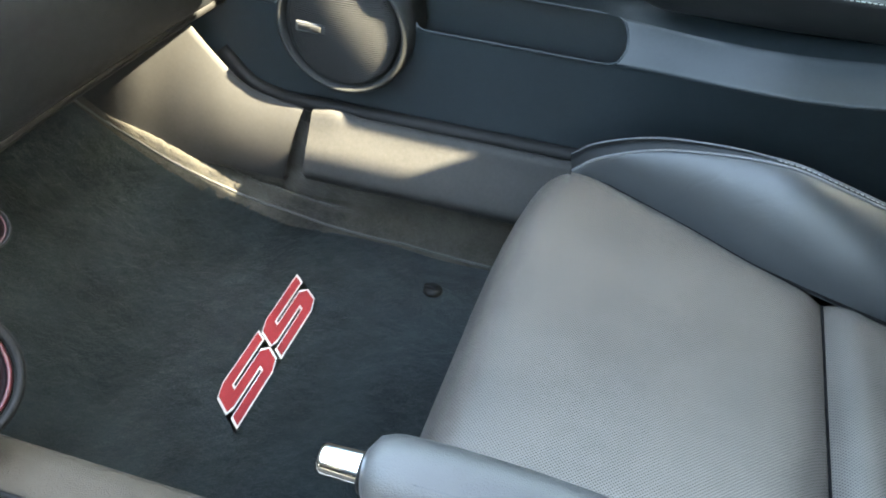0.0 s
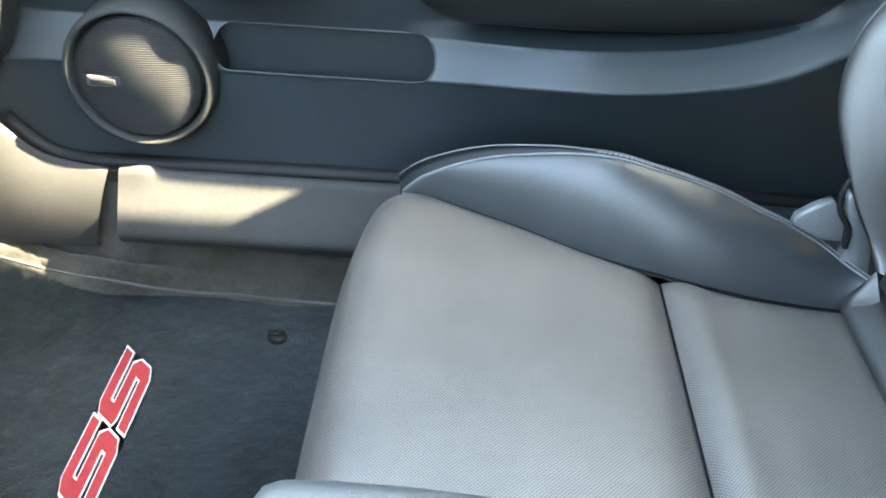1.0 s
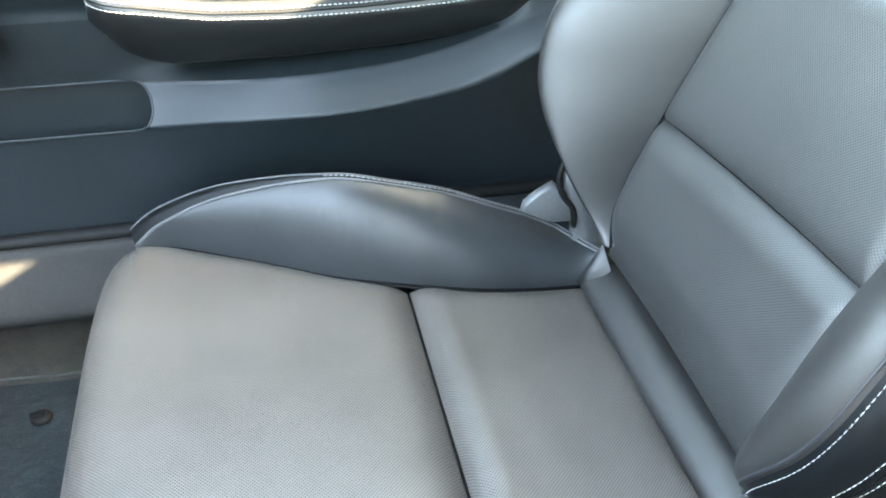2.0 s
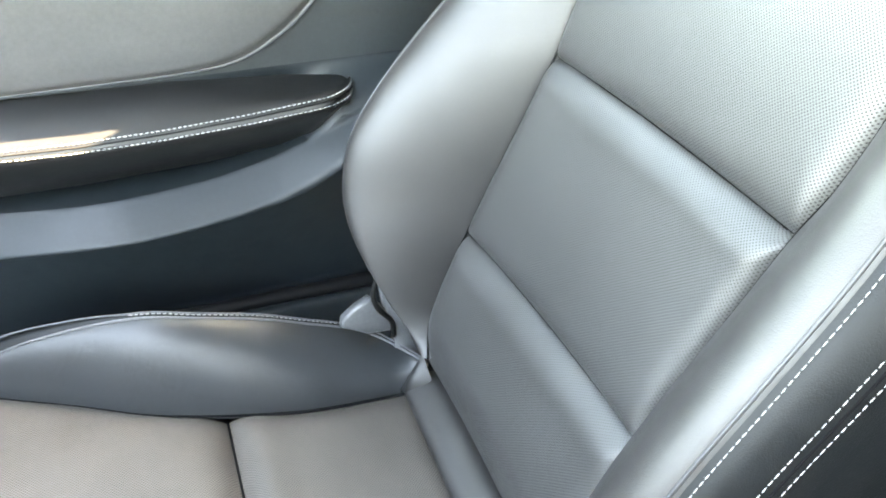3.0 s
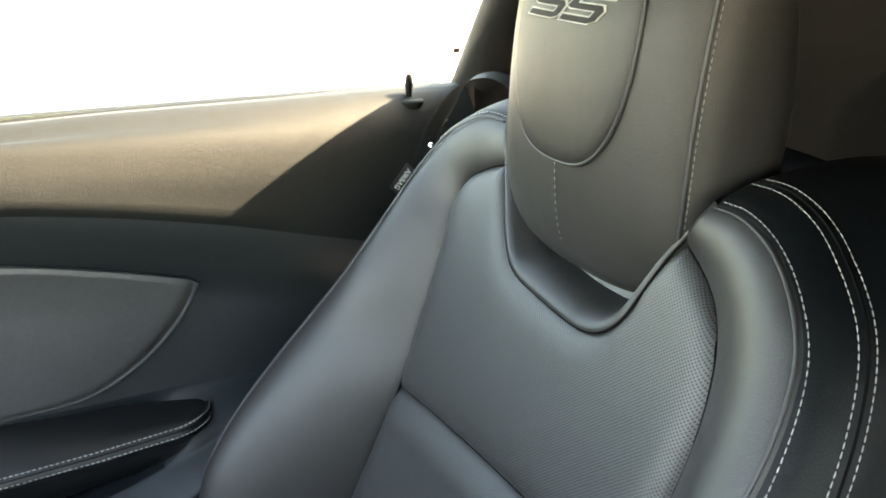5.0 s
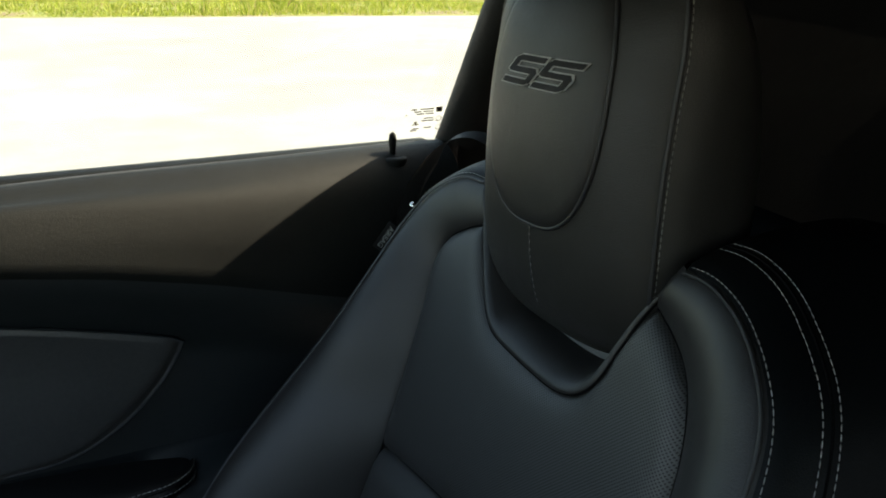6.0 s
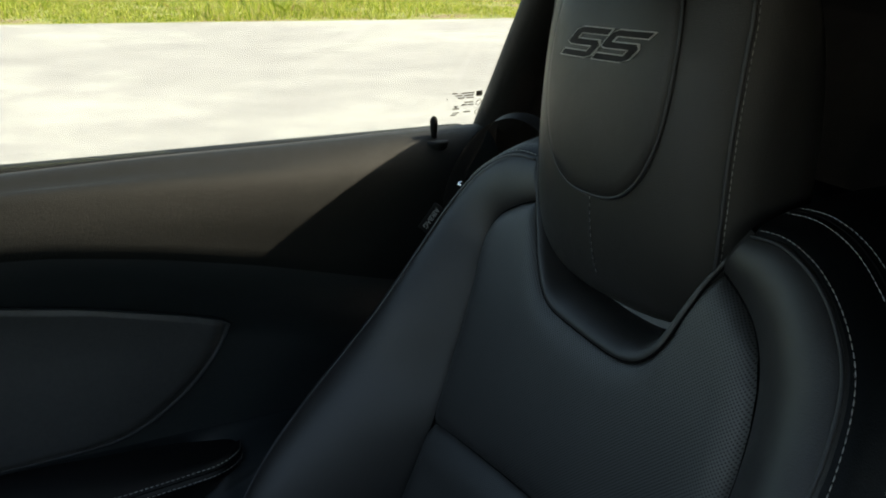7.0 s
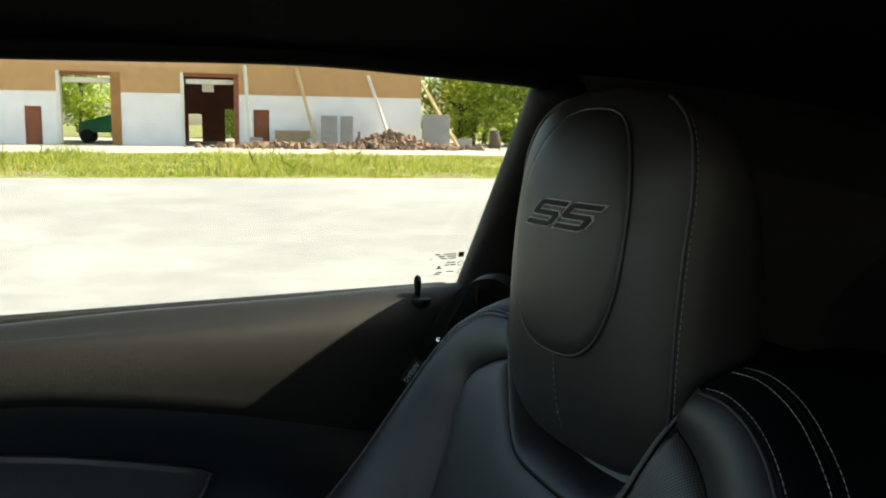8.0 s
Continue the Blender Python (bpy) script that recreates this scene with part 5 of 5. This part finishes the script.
RUBBLE = plain("brick rubble", (0.27, 0.17, 0.12), 0.95, 1.5, 0.5, 0.4)
GREEN = plain("green machine paint", (0.03, 0.34, 0.15), 0.5, 2.0, 0.2)
TYRE = plain("tyre rubber", (0.02, 0.02, 0.02), 0.8)

FACADE = Matrix.Translation((0.8, 55.2, GROUND)) @ pose(0, 0, 0, 0, 0, -15.3)


def building():
    b = thing("building", "unfinished building, white below and brown board above, with open gateways", "building")
    b.matrix_basis = FACADE

    def k(x):
        return (x - 0.8) * 1.03
    gates = [(k(3.75), k(7.1), 4.15), (k(10.3), k(13.5), 4.2)]
    doors = [(k(2.05), k(2.95), 2.15), (k(14.3), k(15.2), 2.15)]
    holes = sorted(gates + doors)
    x, TOP = -16.0, 6.2
    END = k(24.1)
    for a, c, h in holes + [(END, END, 0)]:
        if a - x > 0.02:
            part("wall", box(x, a, 0, 0.35, 0, 3.0), WHITE_WALL, b, smooth=False)
            part("upper_wall", box(x, a, -0.02, 0.35, 3.0, TOP), BROWN_WALL, b, smooth=False)
        if c > a:
            if h < 3:
                part("wall", box(a, c, 0, 0.35, h, 3.0), WHITE_WALL, b, smooth=False)
                part("upper_wall", box(a, c, -0.02, 0.35, 3.0, TOP), BROWN_WALL, b, smooth=False)
            else:
                part("upper_wall", box(a, c, -0.02, 0.35, h, TOP), BROWN_WALL, b, smooth=False)
            x = c
    # linings of the gateways and doors
    for a, c, h in gates:
        part("gate_frame", box(c - (0.28 if c > k(9) else 0.55), c, -0.05, 3.0, 0, h), RUST if c > k(9) else REVEAL, b, smooth=False)
        part("gate_frame", box(a, a + 0.18, -0.06, 0.5, 0, h), TIMBER_W, b, smooth=False)
        part("lintel", box(a, c, 0.02, 0.3, h - 0.22, h - 0.02), RUST, b, smooth=False)
        part("lintel", box(a + 0.3, c - 0.3, 0.3, 0.42, h - 0.62, h - 0.34), TIMBER_W, b, smooth=False)
    for a, c, h in doors:
        part("door_leaf", box(a, c, 0.20, 0.30, 0, h), RUST, b, smooth=False)
    # back wall with openings, seen through the second gateway
    a, c, h = gates[1]
    for x0, x1, z0 in ((a - 4, a - 0.6, 0), (a - 0.6, a + 0.35, 2.0), (a + 0.35, a + 2.0, 0), (a + 2.0, a + 3.2, 2.4), (a + 3.2, END, 0)):
        part("back_wall", box(x0, x1, 14, 14.3, z0, TOP), RUST, b, smooth=False)
    part("side_wall", box(END - 0.3, END, 0.35, 14, 0, TOP), BROWN_WALL, b, smooth=False)
    part("roof", box(-16, END + 0.4, -0.4, 14.6, TOP, TOP + 0.3), CONCRETE, b, smooth=False)
    part("work_lamp", box(a + 1.15, a + 1.85, 1.0, 1.2, h - 1.05, h - 0.35, 0.05), TIMBER_W, b, smooth=False)
    return k


bk = building()


def prop(x0, x1, h, mat, name="timber_prop", off=1.3):
    bm = tube([FACADE @ Vector((x0, -0.05, h)), FACADE @ Vector((x1, -off, 0.02))], 0.11, 4)
    tagged(part(name, bm, mat, smooth=False), "long pale timber prop leaning on the facade", "timber", "timber props")


prop(bk(13.85), bk(14.15), 4.7, TIMBER_W)
prop(bk(16.75), bk(17.9), 4.6, TIMBER)
prop(bk(20.9), bk(22.2), 4.3, TIMBER_W)
prop(bk(24.15), bk(26.2), 3.9, TIMBER)


def slab(x0, x1, y, h, mat, label, name="concrete_slab"):
    bm = box(x0, x1, y - 0.2, y + 0.1, 0, h, 0.03)
    ob = part(name, bm, mat, smooth=False)
    ob.matrix_basis = FACADE
    tagged(ob, label, "panel")


slab(bk(18.1), bk(19.0), -1.2, 1.85, CONCRETE, "grey concrete panel leaning by the facade")
slab(bk(19.2), bk(19.9), -1.2, 1.85, CONCRETE, "grey concrete panel leaning by the facade")
slab(bk(23.9), bk(25.5), -1.6, 2.0, CONCRETE, "wide grey concrete panel at the corner")
slab(bk(15.5), bk(17.5), -0.6, 0.95, plain("plywood", (0.36, 0.25, 0.14), 0.8, 2), "stack of brown plywood sheets", "plywood_stack")
slab(bk(14.1), bk(14.8), -1.5, 0.55, CONCRETE, "low grey concrete block by the facade", "concrete_block")
slab(bk(17.2), bk(17.9), -1.8, 0.5, CONCRETE, "low grey concrete block by the facade", "concrete_block")
slab(bk(26.0), bk(27.0), -1.0, 0.6, CONCRETE, "low grey concrete block by the facade", "concrete_block")


def rubble_heap():
    rng = random.Random(8)
    bm = bmesh.new()
    for i in range(620):
        u, w = rng.gauss(0, 1.9) - (6.5 if i % 5 == 0 else 0), rng.gauss(0, 0.9)
        hh = 0.95 * math.exp(-(u / 1.9) ** 2 - (w / 1.1) ** 2) + 0.22 * math.exp(-((u + 6) / 2.5) ** 2)
        z = rng.uniform(0.1, 1.0) * hh
        s = rng.uniform(0.10, 0.32)
        ret = bmesh.ops.create_cube(bm, size=1.0)["verts"]
        m = Matrix.Translation((u + 21.5, w - 4.2, z + 0.02)) @ Euler((rng.random() * 6, rng.random() * 6, rng.random() * 6)).to_matrix().to_4x4() @ Matrix.Diagonal((s * 1.6, s, s * 0.7, 1))
        for v in ret:
            v.co = m @ v.co
    ob = part("rubble", bm, RUBBLE, smooth=False)
    ob.matrix_basis = FACADE
    tagged(ob, "heap of broken brick and earth rubble", "rubble", kind="stuff")


rubble_heap()
for x, h in ((20.3, 0.95), (22.9, 0.85), (24.3, 0.8)):
    post = part("steel_post", box(bk(x) - 0.07, bk(x) + 0.07, -0.9, -0.76, 0, h, 0.02), RUST, smooth=False)
    post.matrix_basis = FACADE
    tagged(post, "short rusty steel post by the facade", "post", "steel posts")


def machine():
    m = thing("machine", "green building machine parked inside the gateway", "vehicle")
    m.matrix_basis = FACADE @ Matrix.Translation((bk(5.4), 6.0, 0))
    part("machine_body", prism([(-1.5, 0.6), (1.6, 0.7), (1.7, 2.0), (0.6, 1.9), (-0.4, 1.5), (-1.5, 1.3)], "y", -0.6, 0.6, 0.08), GREEN, m)
    for x in (-1.1, 1.2):
        for y in (-0.7, 0.7):
            part("wheel", lathe([(0.3, -0.14), (0.42, -0.10), (0.42, 0.10), (0.3, 0.14)], (x, y, 0.42), (0, 1, 0), 20), TYRE, m)
    part("boom", tube([(-1.2, 0, 1.2), (0.4, 0, 1.75), (1.8, 0, 2.1)], 0.12, 8), GREEN, m)


machine()

LEAF = Nodes("leaves")
l_at = LEAF.add("ShaderNodeNewGeometry").outputs["Random Per Island"]
LEAF.put("Base Color", LEAF.ramp(l_at, (0.0, (0.20, 0.32, 0.04)), (0.6, (0.46, 0.56, 0.09)), (1.0, (0.66, 0.68, 0.22))))
LEAF.put("Roughness", 0.6)
translucent(LEAF, 0.66)
BARK = plain("bark", (0.12, 0.09, 0.07), 0.95, 6)


def tree(x, y, h, seed):
    rng = np.random.default_rng(seed)
    t = thing("tree", "leafy green broadleaf tree behind the yard", "tree", "trees behind the building")
    t.location = (x, y, GROUND)
    bm = tube([(0, 0, 0), (0.1, 0, h * 0.3), (0.05, 0.1, h * 0.6), (0, 0, h * 0.9)], [0.22, 0.17, 0.10, 0.03], 8)
    tips = []
    for i in range(9):
        a, z = rng.uniform(0, 6.28), h * rng.uniform(0.25, 0.8)
        r = h * 0.30 * (1.1 - z / h)
        tip = Vector((math.cos(a) * r, math.sin(a) * r, z + h * 0.13))
        tube([(0.05, 0.03, z), tip * 0.5 + Vector((0, 0, z * 0.5 + 0.1)), tip], [0.07, 0.05, 0.02], 6, bm=bm)
        tips.append(tip)
    part("trunk", bm, BARK, t)
    verts, faces = [], []
    clumps = [(Vector((rng.normal(0, h * 0.15), rng.normal(0, h * 0.15), h * rng.uniform(0.07, 0.97))), h * rng.uniform(0.07, 0.16)) for _ in range(40)] + [(p, h * 0.12) for p in tips]
    for c, r in clumps:
        for _ in range(130):
            d = Vector(rng.normal(0, 1, 3)).normalized() * r * rng.uniform(0.55, 1.1)
            p = c + d
            u = Vector(rng.normal(0, 1, 3)).normalized() * 0.16
            w = u.cross(Vector(rng.normal(0, 1, 3))).normalized() * 0.10
            n = len(verts)
            verts += [p - u, p - w, p + u, p + w]
            faces.append((n, n + 1, n + 2, n + 3))
    me = bpy.data.meshes.new("crown")
    me.from_pydata([tuple(v) for v in verts], [], faces)
    me.materials.append(LEAF.mat)
    crown = new("crown", me)
    crown.parent = t
    return t


for i, (x, y, h) in enumerate(((30.5, 56.0, 9), (34.0, 53.0, 8.5), (38.5, 50.0, 9.5), (43, 54.0, 10), (28.0, 66.0, 9), (36.0, 62.0, 10), (7.5, 84.0, 8), (14.5, 86.0, 8), (50, 48, 9), (33, 58.5, 8), (40.5, 56, 9), (46.5, 51, 8.5), (2.0, 90, 8), (20.5, 82, 8), (25, 80, 8.5))):
    tree(x, y, h, 20 + i)
tagged(part("tree_stump", tube([(28.3, 47.3, GROUND), (28.35, 47.3, 0.3), (28.3, 47.35, 0.85)], [0.42, 0.36, 0.30], 10), BARK), "broken grey tree stump at the gravel's edge", "stump")
